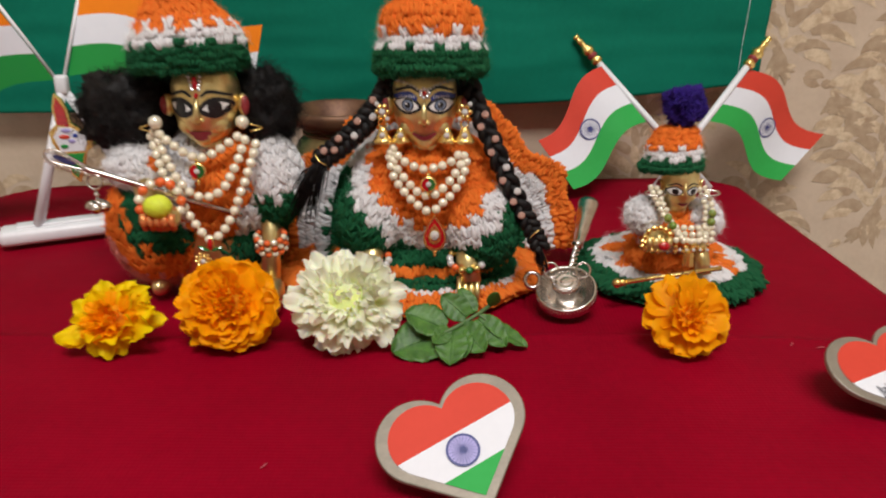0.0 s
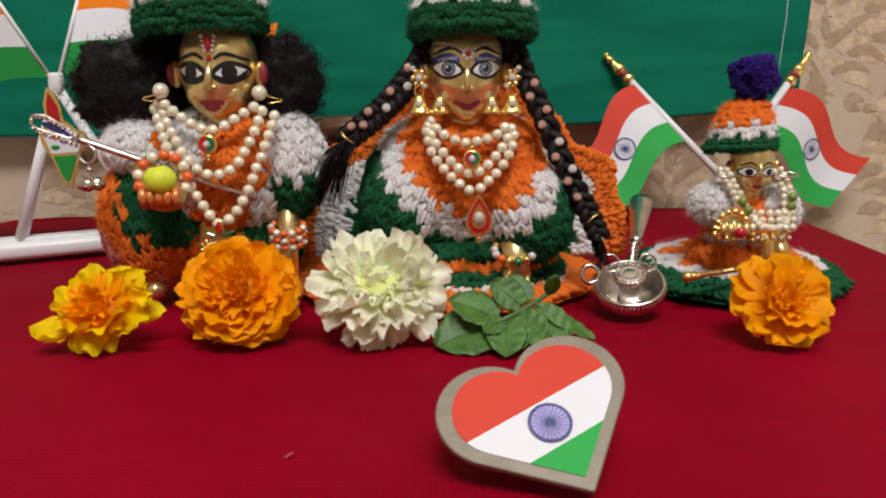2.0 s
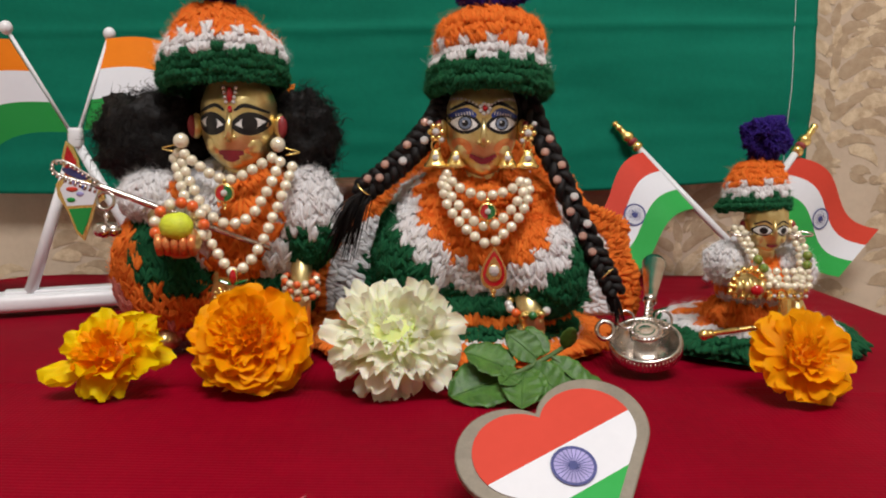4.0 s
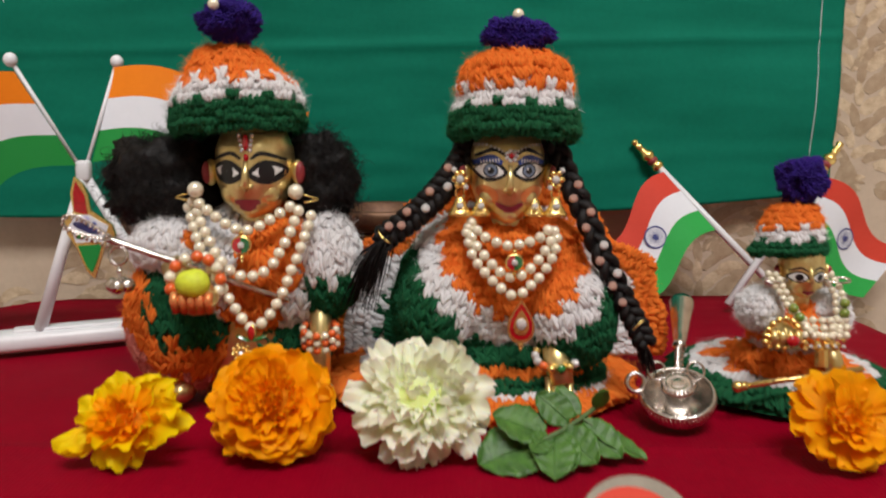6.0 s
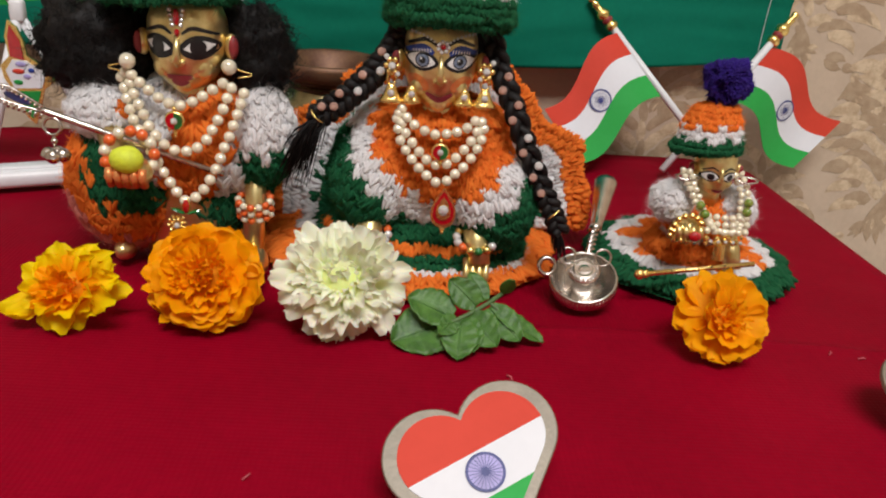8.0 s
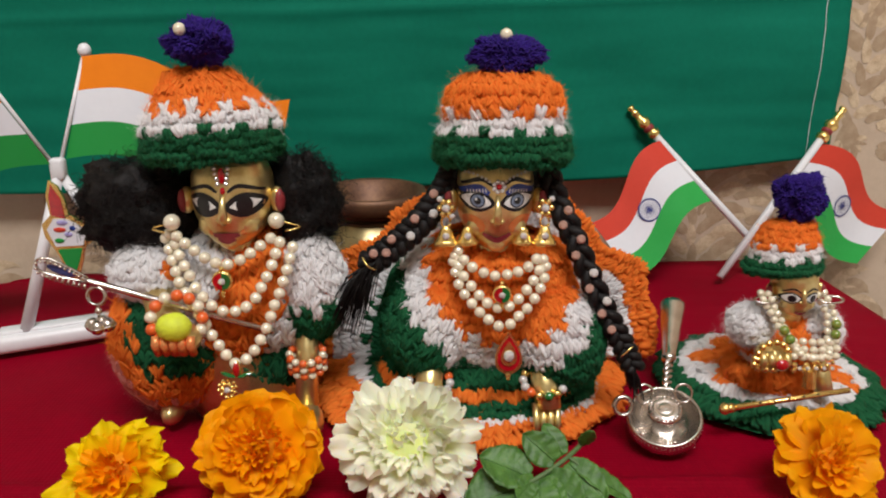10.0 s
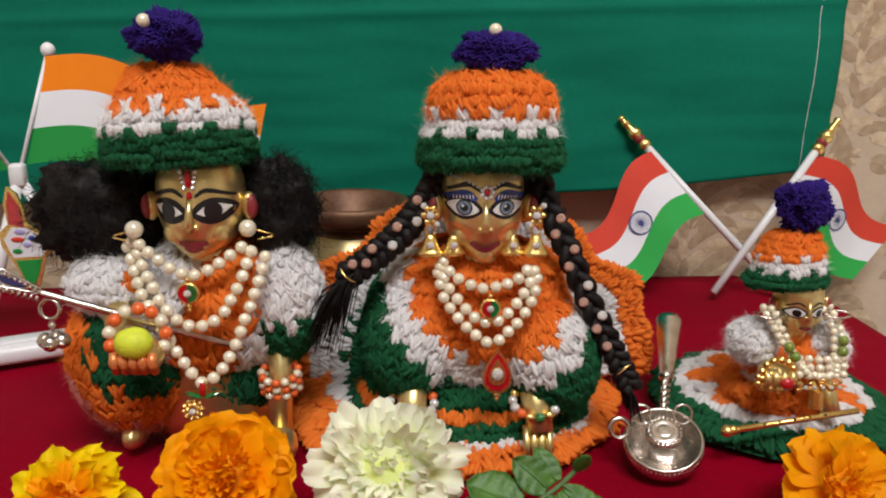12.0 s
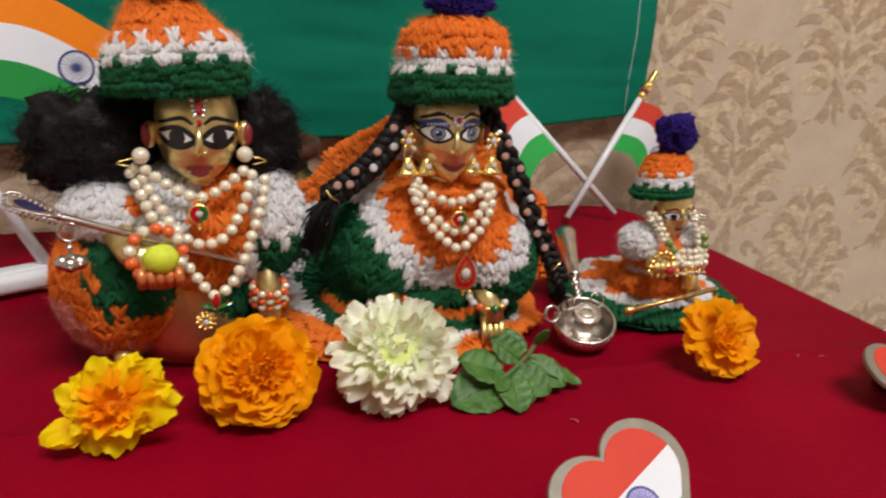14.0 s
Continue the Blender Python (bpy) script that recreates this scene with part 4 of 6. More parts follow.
def body_k(sh):
    sh.lathe([(0.030, 0.0), (0.034, 0.012), (0.034, 0.05), (0.028, 0.085), (0.012, 0.098)], 20, m=Matrix.Translation((-0.143, 0.484, 0)), squash=(1, 0.75))
    # leaning arm, hand on the cloth
    sh.tube([(-0.106, 0.470, 0.068), (-0.106, 0.462, 0.040), (-0.106, 0.452, 0.014)], [0.0065, 0.0056, 0.0062], 12)
    sh.ball((-0.105, 0.447, 0.010), (0.0085, 0.012, 0.0095), 12, 8)
    for k in range(4):
        sh.ball((-0.111 + k * 0.004, 0.437, 0.005), (0.0018, 0.006, 0.0032), 8, 6)
    # raised arm and cupped hand
    sh.tube([(-0.182, 0.465, 0.080), (-0.172, 0.445, 0.070), (-0.162, 0.432, 0.068)], [0.0085, 0.0075, 0.0070], 12)
    sh.ball((-0.159, 0.427, 0.066), (0.0105, 0.0095, 0.0085), 12, 8)
    for k in range(5):
        sh.tube([(-0.167 + k * 0.0040, 0.421, 0.061), (-0.167 + k * 0.0040, 0.4175, 0.0665), (-0.167 + k * 0.0040, 0.4195, 0.0700)], 0.0021, 8, mi=5)
    # knee and toes
    sh.ball((-0.180, 0.466, 0.007), (0.0062, 0.012, 0.0070), 12, 8)


def body_r(sh):
    sh.lathe([(0.040, 0.004), (0.044, 0.02), (0.040, 0.05), (0.028, 0.085), (0.012, 0.098)], 20, m=Matrix.Translation((-0.012, 0.490, 0)), squash=(1, 0.7))
    for sx in (-0.042, 0.017):
        sh.tube([(sx, 0.462, 0.042), (sx, 0.450, 0.030), (sx + 0.002, 0.444, 0.018)], [0.008, 0.007, 0.0065], 12)
        for k in range(4):
            sh.tube([(sx - 0.005 + k * 0.0036, 0.444, 0.022), (sx - 0.005 + k * 0.0036, 0.4385, 0.013), (sx - 0.005 + k * 0.0036, 0.4375, 0.0075)], [0.0018, 0.0018, 0.0014], 8)


def body_g(sh):
    sh.lathe([(0.012, 0.012), (0.014, 0.02), (0.013, 0.045), (0.007, 0.060)], 16, m=Matrix.Translation((0.148, 0.485, 0)), squash=(1, 0.8))
    sh.ball((0.134, 0.457, 0.042), (0.008, 0.008, 0.0065), 12, 8)
    for k in range(4):
        sh.tube([(0.128 + k * 0.004, 0.4520, 0.037), (0.128 + k * 0.004, 0.4485, 0.042), (0.128 + k * 0.004, 0.4520, 0.046)], 0.0018, 8)
    sh.tube([(0.162, 0.475, 0.04), (0.165, 0.463, 0.028), (0.166, 0.457, 0.018)], [0.006, 0.005, 0.0048], 10)


KX, RX, GX = -0.139, -0.009, 0.1495
idol("crawling_idol", "brass crawling idol with large black painted eyes, seated on cloth", KX, 0.4475, 0.1005, 0.0203, 0.044, 0.021, draw_k, body_k)
idol("seated_idol", "brass seated idol with painted blue eyes and red cheeks", RX, 0.4480, 0.0985, 0.0195, 0.046, 0.021, draw_r, body_r)
idol("small_idol", "small brass idol with painted eyes sitting on a crocheted mat", GX, 0.4615, 0.0590, 0.0118, 0.026, 0.012, draw_g, body_g)

WOOL = [W_ORANGE, W_WHITE, W_GREEN, W_PINK]
O_, W_, G_, P_ = 0, 1, 2, 3


def pompom(c, r, n=3600):
    sh = Shape().ball(c, (r[0] * 0.72, r[1] * 0.72, r[2] * 0.72), 18, 12)
    for _ in range(n):
        d = V((random.gauss(0, 1), random.gauss(0, 1), random.gauss(0, 1))).normalized()
        lump = 1 + 0.34 * noise.noise(d * 1.9 + V(c) * 40) + 0.16 * noise.noise(d * 4.2 + V(c) * 40)
        q = V((d.x * r[0], d.y * r[1], d.z * r[2])) * lump
        p0, p1 = V(c) + q * 0.6, V(c) + q * rnd(0.93, 1.0)
        s = d.orthogonal().normalized() * 0.00044
        s2 = d.cross(s).normalized() * 0.00044
        e = V((rnd(-1, 1), rnd(-1, 1), rnd(-1, 1))) * 0.0007
        p1 = p1 + e
        sh.add([p0 + s, p0 + s2, p0 - s, p0 - s2, p1 + s, p1 + s2, p1 - s, p1 - s2], [(0, 1, 5, 4), (1, 2, 6, 5), (2, 3, 7, 6), (3, 0, 4, 7), (4, 5, 6, 7)], 0)
        if random.random() < 0.25:
            fuzz(sh, p1, d, 0, 0.004 * rnd(0.4, 1))
    return sh


def split_knit(sh, names, parent, labels):
    """Each yarn colour becomes a part of its own."""
    for mi, nm, lb in zip(range(4), names, labels):
        if nm is None:
            continue
        sub = Shape()
        used = {}
        for f, m_ in zip(sh.f, sh.m):
            if m_ != mi:
                continue
            ids = []
            for k in f:
                if k not in used:
                    used[k] = len(sub.v)
                    sub.v.append(sh.v[k])
                ids.append(used[k])
            sub.f.append(tuple(ids))
            sub.m.append(0)
        if sub.f:
            tagged(part(nm, sub, WOOL[mi], parent, lb), kind="stuff")


def crochet_hat(cx, cy, table, rows, cols, bands, lean, pom, pom_r, pearl, label, size=1.0):
    t = thing("crochet_hat", label, "hat", "crochet hats", at=(cx, cy, table[0][3]))
    base = rings(cx, cy, table)

    def fn(u, v):
        x, y, z = base(u, v)
        return (x, y, z + lean[0] * (x - cx) + lean[1] * (y - cy))

    def pick(u, v, j):
        c = int(u * cols + 0.25)
        return G_ if j < bands[0] + (c % 3 == 1) else W_ if j < bands[1] + (c % 3 == 0) else O_
    sh = knit(fn, rows, cols, pick, (cx, cy, table[len(table) // 2][3]), size, hairs=0.55, hair_len=0.0042 * size)
    split_knit(sh, ("crown", "white_band", "brim", None), t, ("orange wool crown", "white wool band", "green wool brim", ""))
    pm = part("pompom", pompom(pom, pom_r), W_BLUE, t, "indigo wool pompom")
    if pearl:
        o = part("pearl", Shape().ball(pearl, 0.0030, 12, 8), PEARL, t, "white pearl")
    return t


crochet_hat(-0.1485, 0.471, [(0, .0305, .029, .1425, .001, 0), (.14, .0330, .031, .147, .001, 0), (.42, .0320, .031, .159, .001, 0), (.56, .0285, .028, .1665, .001, 0), (.72, .0220, .024, .1745, -.002, .003), (.88, .0160, .017, .183, -.004, .005), (1, .009, .010, .187, -.005, .006)],
            11, 36, (4, 6), (0.06, -0.10), (-0.149, 0.467, 0.1985), (0.0158, 0.015, 0.0108), (-0.1535, 0.4545, 0.2050), "pointed crocheted hat in green, white and orange with indigo pompom")
crochet_hat(-0.0055, 0.472, [(0, .0300, .029, .1395, 0, 0), (.12, .0330, .032, .144, 0, 0), (.38, .0310, .031, .155, 0, 0), (.50, .0280, .029, .160, 0, 0), (.62, .0285, .029, .167, 0, 0), (.78, .0265, .027, .1755, 0, 0), (.92, .018, .019, .182, 0, 0), (1, .009, .010, .184, 0, 0)],
            11, 36, (4, 6), (0.0, -0.12), (-0.0045, 0.467, 0.1925), (0.0175, 0.015, 0.0098), (-0.0055, 0.461, 0.2020), "round crocheted hat in green, white and orange with flattened indigo pompom")
crochet_hat(0.1445, 0.479, [(0, .0180, .017, .0805, 0, .001), (.15, .0190, .018, .083, 0, .001), (.35, .0165, .016, .089, .001, .001), (.6, .0150, .015, .097, .001, .002), (.85, .0115, .012, .105, .002, .003), (1, .006, .007, .108, .002, .003)],
            10, 24, (3, 5), (0.05, -0.10), (0.1495, 0.480, 0.1205), (0.0135, 0.012, 0.0125), None, "small crocheted hat in green, white and orange with round indigo pompom", 0.7)


def garment(name, label, pieces, group="", hair=0.0036):
    c0 = pieces[0][0]
    t = thing(name, label, "doll clothes", group, at=c0)
    for c, fn, rows, cols, pick, names in pieces:
        sh = knit(fn, rows, cols, pick, c, hairs=0.5, hair_len=hair)
        split_knit(sh, names, t, ("orange wool", "white wool", "green wool", "pink wool"))
    return t


def tooth(u, cols):
    return 0.5 if int(u * cols + 0.25) % 2 == 0 else 0.0


# jacket and skirt of the crawling idol
kc = (-0.141, 0.484, 0.070)
kf = egg(kc, (0.043, 0.035, 0.038))


def k_torso(u, v, j):
    x, y, z = kf(u, v)
    return O_ if -0.0165 < x + 0.130 - 0.30 * (z - 0.075) < 0.0135 + tooth(u, 36) * 0.006 else W_


def wave(a):
    """A zigzag between 0 and 1."""
    return abs(2 * (a % 1.0) - 1)


def k_sleeve(u, v, j):
    x, y, z = sl(u, v)
    return O_ if math.hypot(x + 0.1695, z - 0.0895) < 0.0050 and y < 0.46 else W_ if v > 0.22 else G_


def k_knee(u, v, j):
    """Rings round the knee: green, then orange points, pink below."""
    x, y, z = sk(u, v)
    q = V(((x + 0.180) / 0.0325, (y - 0.478) / 0.028, (z - 0.044) / 0.040))
    pole = V((0.34, -0.80, 0.46)).normalized()
    e1 = pole.cross(V((0, 0, 1))).normalized()
    e2 = pole.cross(e1)
    d = q.dot(pole) + 0.22 * (wave(math.atan2(q.dot(e1), q.dot(e2)) / (2 * math.pi) * 17) - 0.5)
    return G_ if d > 0.66 else O_ if d > 0.26 or q.z > -0.12 else P_



sl = egg((-0.184, 0.470, 0.085), (0.0205, 0.019, 0.0155))
sr = egg((-0.1035, 0.473, 0.0745), (0.0170, 0.020, 0.0290))
sk = egg((-0.180, 0.478, 0.044), (0.0325, 0.028, 0.040))
lo = egg((-0.134, 0.490, 0.037), (0.031, 0.029, 0.036))
garment("crochet_dress", "crocheted woollen dress in white, orange and green on the crawling idol", [
    (kc, kf, 11, 36, k_torso, ("jacket_front", "jacket_side", None, None)),
    ((-0.184, 0.470, 0.085), sl, 10, 26, k_sleeve, ("orange_spot", "sleeve", "cuff", None)),
    ((-0.1035, 0.473, 0.0745), sr, 13, 24, lambda u, v, j: W_ if v > 0.40 + 0.06 * wave(u * 9) else G_, (None, "sleeve", "cuff", None)),
    ((-0.180, 0.478, 0.044), sk, 15, 40, k_knee, ("skirt_band", None, "skirt_top", "skirt_hem")),
    ((-0.134, 0.490, 0.037), lo, 12, 32, lambda u, v, j: P_ if j < 2 else G_, (None, None, "skirt", "skirt_hem")),
])

# poncho and skirt of the seated idol
sf = rings(-0.013, 0.489, [(0, .066, .0450, .007, 0, 0), (.5, .058, .038, .018, 0, 0), (1, .048, .028, .034, 0, 0)])
rc = (-0.012, 0.488, 0.065)
rf = rings(-0.013, 0.489, [(0, .054, .030, .030, -.001, .004), (.35, .056, .0365, .052, 0, .001), (.6, .052, .036, .074, .002, 0), (.85, .041, .029, .092, .004, -.003), (1, .024, .019, .101, .004, -.005)])


def r_poncho(u, v, j):
    p = V(rf(u, v))
    return yoke_ring(p)


def yoke_ring(p):
    """Rings of colour round the neck, each with a zigzag edge."""
    q = V(p) - V((-0.006, 0.458, 0.099))
    d = math.sqrt((q.x * (1.24 if q.x < 0 else 1.10)) ** 2 + 0.6 * q.y ** 2 + q.z ** 2) + 0.0060 * wave(math.atan2(q.x, -q.z) / math.pi * 11)
    return O_ if d < 0.0520 else W_ if d < 0.0670 else G_


cl = egg((-0.0425, 0.465, 0.0545), (0.0205, 0.0190, 0.0270), Matrix.Rotation(radians(12), 3, "Y"))
cr = egg((0.0265, 0.461, 0.0500), (0.0215, 0.0195, 0.0275), Matrix.Rotation(radians(-10), 3, "Y"))
garment("crochet_poncho", "crocheted woollen poncho with orange yoke, white and green bands", [
    (rc, rf, 17, 54, r_poncho, ("yoke", "white_band", "green_band", None)),
    # extra green rows in place of white darken the skirt for shade under the sleeves
    ((-0.013, 0.489, -0.05), sf, 6, 52, lambda u, v, j: (W_, G_, G_, O_, G_, G_)[j], ("skirt_hem", "skirt_white", "skirt_green", None)),
    ((-0.0425, 0.465, 0.0545), cl, 12, 26, lambda u, v, j: yoke_ring(cl(u, v)), ("sleeve_top", "sleeve_band", "cuff", None)),
    ((0.0265, 0.461, 0.0500), cr, 12, 26, lambda u, v, j: yoke_ring(cr(u, v)), ("sleeve_top", "sleeve_band", "cuff", None)),
])


def seat_mat(name, cx, cy, a, b, rows, cols, pick, high, label, puff):
    def fn(u, v):
        r = 0.18 + 0.82 * v
        w = 2 * math.pi * u
        scal = 1 + 0.022 * math.sin(13 * w) * v
        return (cx + a * r * scal * math.sin(w), cy - b * r * scal * math.cos(w), 0.003 + high * (1 - v) ** 0.8 + puff * math.sin(math.pi * min(1, v)) )
    t = thing(name, label, "mat", at=(cx, cy, 0))
    sh = knit(fn, rows, cols, pick, (cx, cy, -0.2), hairs=0.45, hair_len=0.005)
    split_knit(sh, ("orange_ring", "white_ring", "green_ring", None), t, ("orange wool", "white wool", "green wool", ""))
    return t


seat_mat("crochet_seat_mat", -0.021, 0.511, 0.093, 0.080, 9, 50,
         lambda u, v, j: O_ if v > 0.66 else W_ if v - 0.05 * tooth(u, 48) > 0.54 else G_, 0.016, "crocheted orange, white and green round mat under the seated idol", 0.003)
seat_mat("small_crochet_mat", 0.156, 0.505, 0.0635, 0.0600, 8, 36,
         lambda u, v, j: G_ if v > 0.76 else W_ if v - 0.34 * wave(u * 7) > 0.36 else O_, 0.010, "small round crocheted mat, green rim, white and orange rings", 0.005)


def backrest():
    """An upright crocheted fan behind the seated idol."""
    def fn(u, v):
        s = abs(2 * u - 1)
        r = (0.25 + 0.75 * v) * (1 + 0.02 * math.sin(46 * u) * v)
        k = (0, .26, .40, .52, .66, .76, .88, 1)
        if u < 0.5:
            x, z = np.interp(s, k, (0, .038, .055, .068, .087, .101, .109, .112)), np.interp(s, k, (.114, .107, .091, .078, .067, .060, .040, 0))
        else:
            x, z = np.interp(s, k, (0, .043, .054, .065, .083, .092, .098, .100)), np.interp(s, k, (.114, .104, .089, .074, .065, .055, .036, 0))
        x, z = x * r, z * r
        return (-0.006 + math.copysign(x, u - 0.5), 0.522 + 0.06 * z, 0.008 + z)
    t = thing("crochet_shawl", "spread crocheted shawl, orange rim with white and green inside", "shawl", at=(-0.007, 0.532, 0.0))
    sh = knit(fn, 15, 60, lambda u, v, j: O_ if v > 0.80 else W_ if v - 0.18 * tooth(u, 60) > 0.54 else G_, (-0.007, 0.9, 0.05), u0=0.0, u1=0.9999, hairs=0.4, hair_len=0.004, hidden=0.36)
    split_knit(sh, ("rim", "white_band", "centre", None), t, ("orange wool", "white wool", "green wool", ""))


backrest()


# ---------------- hair ----------------
def curly_hair():
    t = thing("curly_wig", "black frizzy curled hair standing out at both sides of the head", "wig", at=(-0.14, 0.478, 0.12))
    for c, r, n, loose in (((-0.1905, 0.478, 0.116), (0.0335, 0.021, 0.029), 900, 520), ((-0.1055, 0.480, 0.119), (0.0195, 0.018, 0.027), 700, 340), ((-0.148, 0.493, 0.124), (0.046, 0.017, 0.031), 300, 60)):
        core = Shape()
        core.ball(c, (r[0] * 0.84, r[1] * 0.84, r[2] * 0.84), 44, 32)
        core.v = [tuple(V(c) + (V(p) - V(c)) * (1 + 0.30 * noise.noise(V(p) * 95) + 0.16 * noise.noise(V(p) * 300) + 0.10 * noise.noise(V(p) * 800))) for p in core.v]
        for q in range(n + loose):
            d = V((random.gauss(0, 1), random.gauss(0, 1), random.gauss(0, 1))).normalized()
            p = V(c) + V((d.x * r[0], d.y * r[1], d.z * r[2])) * 0.78
            side = d.orthogonal().normalized()
            up = d.cross(side)
            ph, turns, rad = rnd(0, 6.3), rnd(0.6, 1.6), rnd(0.0012, 0.0036)
            ln = rnd(0.003, 0.0080) if q < n else rnd(0.007, 0.013)
            fall = V((d.x * 0.3, 0, -1)) * ln * (0.0 if q < n else rnd(-0.15, 0.5))
            pts = [p + d * ln * k / 7 + fall * (k / 7) ** 2 + (side * math.cos(ph + turns * 6.28 * k / 7) + up * math.sin(ph + turns * 6.28 * k / 7)) * rad for k in range(8)]
            core.tube(pts, [0.00014] * 7 + [0.00004], 3)
        part("hair_puff", core, BLACK_HAIR, t)


curly_hair()


def braid(path, w, label, gems, tie, tassel, group="braids"):
    """Three strands that cross over one another, a gold tie and a loose tassel."""
    pts = spline(path, 90)
    t = thing("braid", label, "braid", group, at=tuple(pts[0]))
    n = len(pts)
    for k in range(3):
        line, rad = [], []
        for i, p in enumerate(pts):
            d = (pts[min(i + 1, n - 1)] - pts[max(i - 1, 0)]).normalized()
            side = d.cross(V((0, -1, 0.15))).normalized()
            out = side.cross(d).normalized()
            a = i * 0.36 + k * 2.094
            line.append(p + side * math.sin(a) * w * 0.40 + out * math.sin(2 * a) * w * 0.17)
            rad.append(w * 0.29 * (1.0 - 0.15 * i / n))
        s = Shape().tube(line, rad, 9)
        for q in range(16):
            dr, i0 = V((rnd(-1, 1), rnd(-1, 0.2), rnd(-1, 1))).normalized(), random.randrange(0, 60)
            s.tube([p + dr * w * (0.28 + 0.05 * math.sin(k * 1.7 + q)) for k, p in enumerate(line[i0:i0 + 30:3])], 0.00022, 3)
        tagged(part("strand", s, BLACK_HAIR, t), kind="stuff")
    for f, sx in gems:
        i = int(f * (n - 1))
        d = (pts[min(i + 1, n - 1)] - pts[max(i - 1, 0)]).normalized()
        side = d.cross(V((0, -1, 0.15))).normalized()
        c = pts[i] + side * sx * w * 0.36 + V((0, -w * 0.42, 0.0003))
        m = Matrix.Translation(c) @ V((0, -1, 0.35)).to_track_quat("Z", "Y").to_matrix().to_4x4()
        part("gem", Shape().lathe([(0.0023, -0.0012), (0.0023, 0.0003), (0.0015, 0.0011), (0.0001, 0.0012)], 10, m=m), PINK_GEM if sx > 0 or f < 0.4 else DIAMOND, t, "round pale stone", False)
    i = int(tie * (n - 1))
    d = (pts[i + 1] - pts[i - 1]).normalized()
    part("tie", Shape().tube([pts[i] + d * 0.0022 * math.sin(k) + (d.orthogonal().normalized() * math.cos(k * 1.0) + d.cross(d.orthogonal().normalized()) * math.sin(k)) * w * 0.5 for k in np.linspace(0, 32, 90)], 0.0005, 5), GOLD, t, "gold thread tie")
    ts = Shape()
    for _ in range(tassel[1]):
        e = pts[-1] - d * rnd(0.0, 0.014) if tassel[2] else pts[-1]
        dirn = (V(tassel[0]).normalized() + V((rnd(-1, 1), rnd(-1, 1), rnd(-1, 1))) * tassel[3]).normalized()
        ln = rnd(0.6, 1.0) * tassel[4]
        ts.tube([e, e + dirn * ln * 0.5 + V((0, 0, 0.001)), e + dirn * ln - V((0, 0, ln * 0.3))], [0.0005, 0.00045, 0.0002], 4)
    part("tassel", ts, BLACK_HAIR, t, "loose black thread ends")
    return t


braid([(-0.027, 0.474, 0.141), (-0.034, 0.468, 0.127), (-0.046, 0.464, 0.112), (-0.060, 0.464, 0.099), (-0.075, 0.466, 0.088)], 0.0115,
      "black hair braid set with pale stones, its ends splayed", [(0.30, 1), (0.40, -0.4), (0.50, 0.9), (0.60, -0.2), (0.72, 1.0), (0.80, 0.1), (0.88, 0.9)], 0.93, ((-0.55, -0.1, -0.75), 130, True, 0.30, 0.034))
braid([(0.0155, 0.474, 0.141), (0.022, 0.466, 0.122), (0.0305, 0.459, 0.104), (0.040, 0.455, 0.082), (0.050, 0.452, 0.062), (0.057, 0.450, 0.049), (0.062, 0.448, 0.038)], 0.0098,
      "black hair braid set with pale stones over the shoulder", [(0.22, -0.8), (0.26, 0.7), (0.34, -0.7), (0.38, 0.8), (0.46, -0.6), (0.50, 0.8), (0.57, -0.7), (0.61, 0.7), (0.68, 0.5)], 0.86, ((0.25, -0.1, -1.0), 90, True, 0.22, 0.016))
cap = Shape().ball((-0.008, 0.478, 0.131), (0.0235, 0.0185, 0.021), 20, 14)
tagged(cap.make("hair_cap", BLACK_HAIR), "smooth black hair under the crocheted hat", "wig")

# ---------------- flowers ----------------


def petal_mesh(name, material, length, width, curl, ruffle, cup, tipcut=0.0):
    """A petal that lies along y from its root, with a frilled end."""
    nu, nv = 6, 6

    def fn(u, v):
        s = u - 0.5
        w = width * (0.22 + 0.78 * math.sin(min(1.0, v * 1.05) * math.pi * 0.55) ** 0.9) * (1 - 0.15 * max(0, v - 0.85) / 0.15)
        y = length * v * (1 - tipcut * (abs(s) * 2) ** 2 * v) + 0.03 * length * math.sin(u * 17) * v ** 3
        z = curl * length * v * v + cup * width * (s * 2) ** 2 * v + ruffle * length * math.sin(u * 9.5 + 1.3) * v ** 3
        return (s * w, y, z)
    sh = Shape().sheet(fn, nu, nv)
    me = sh.mesh(name, material)
    return me


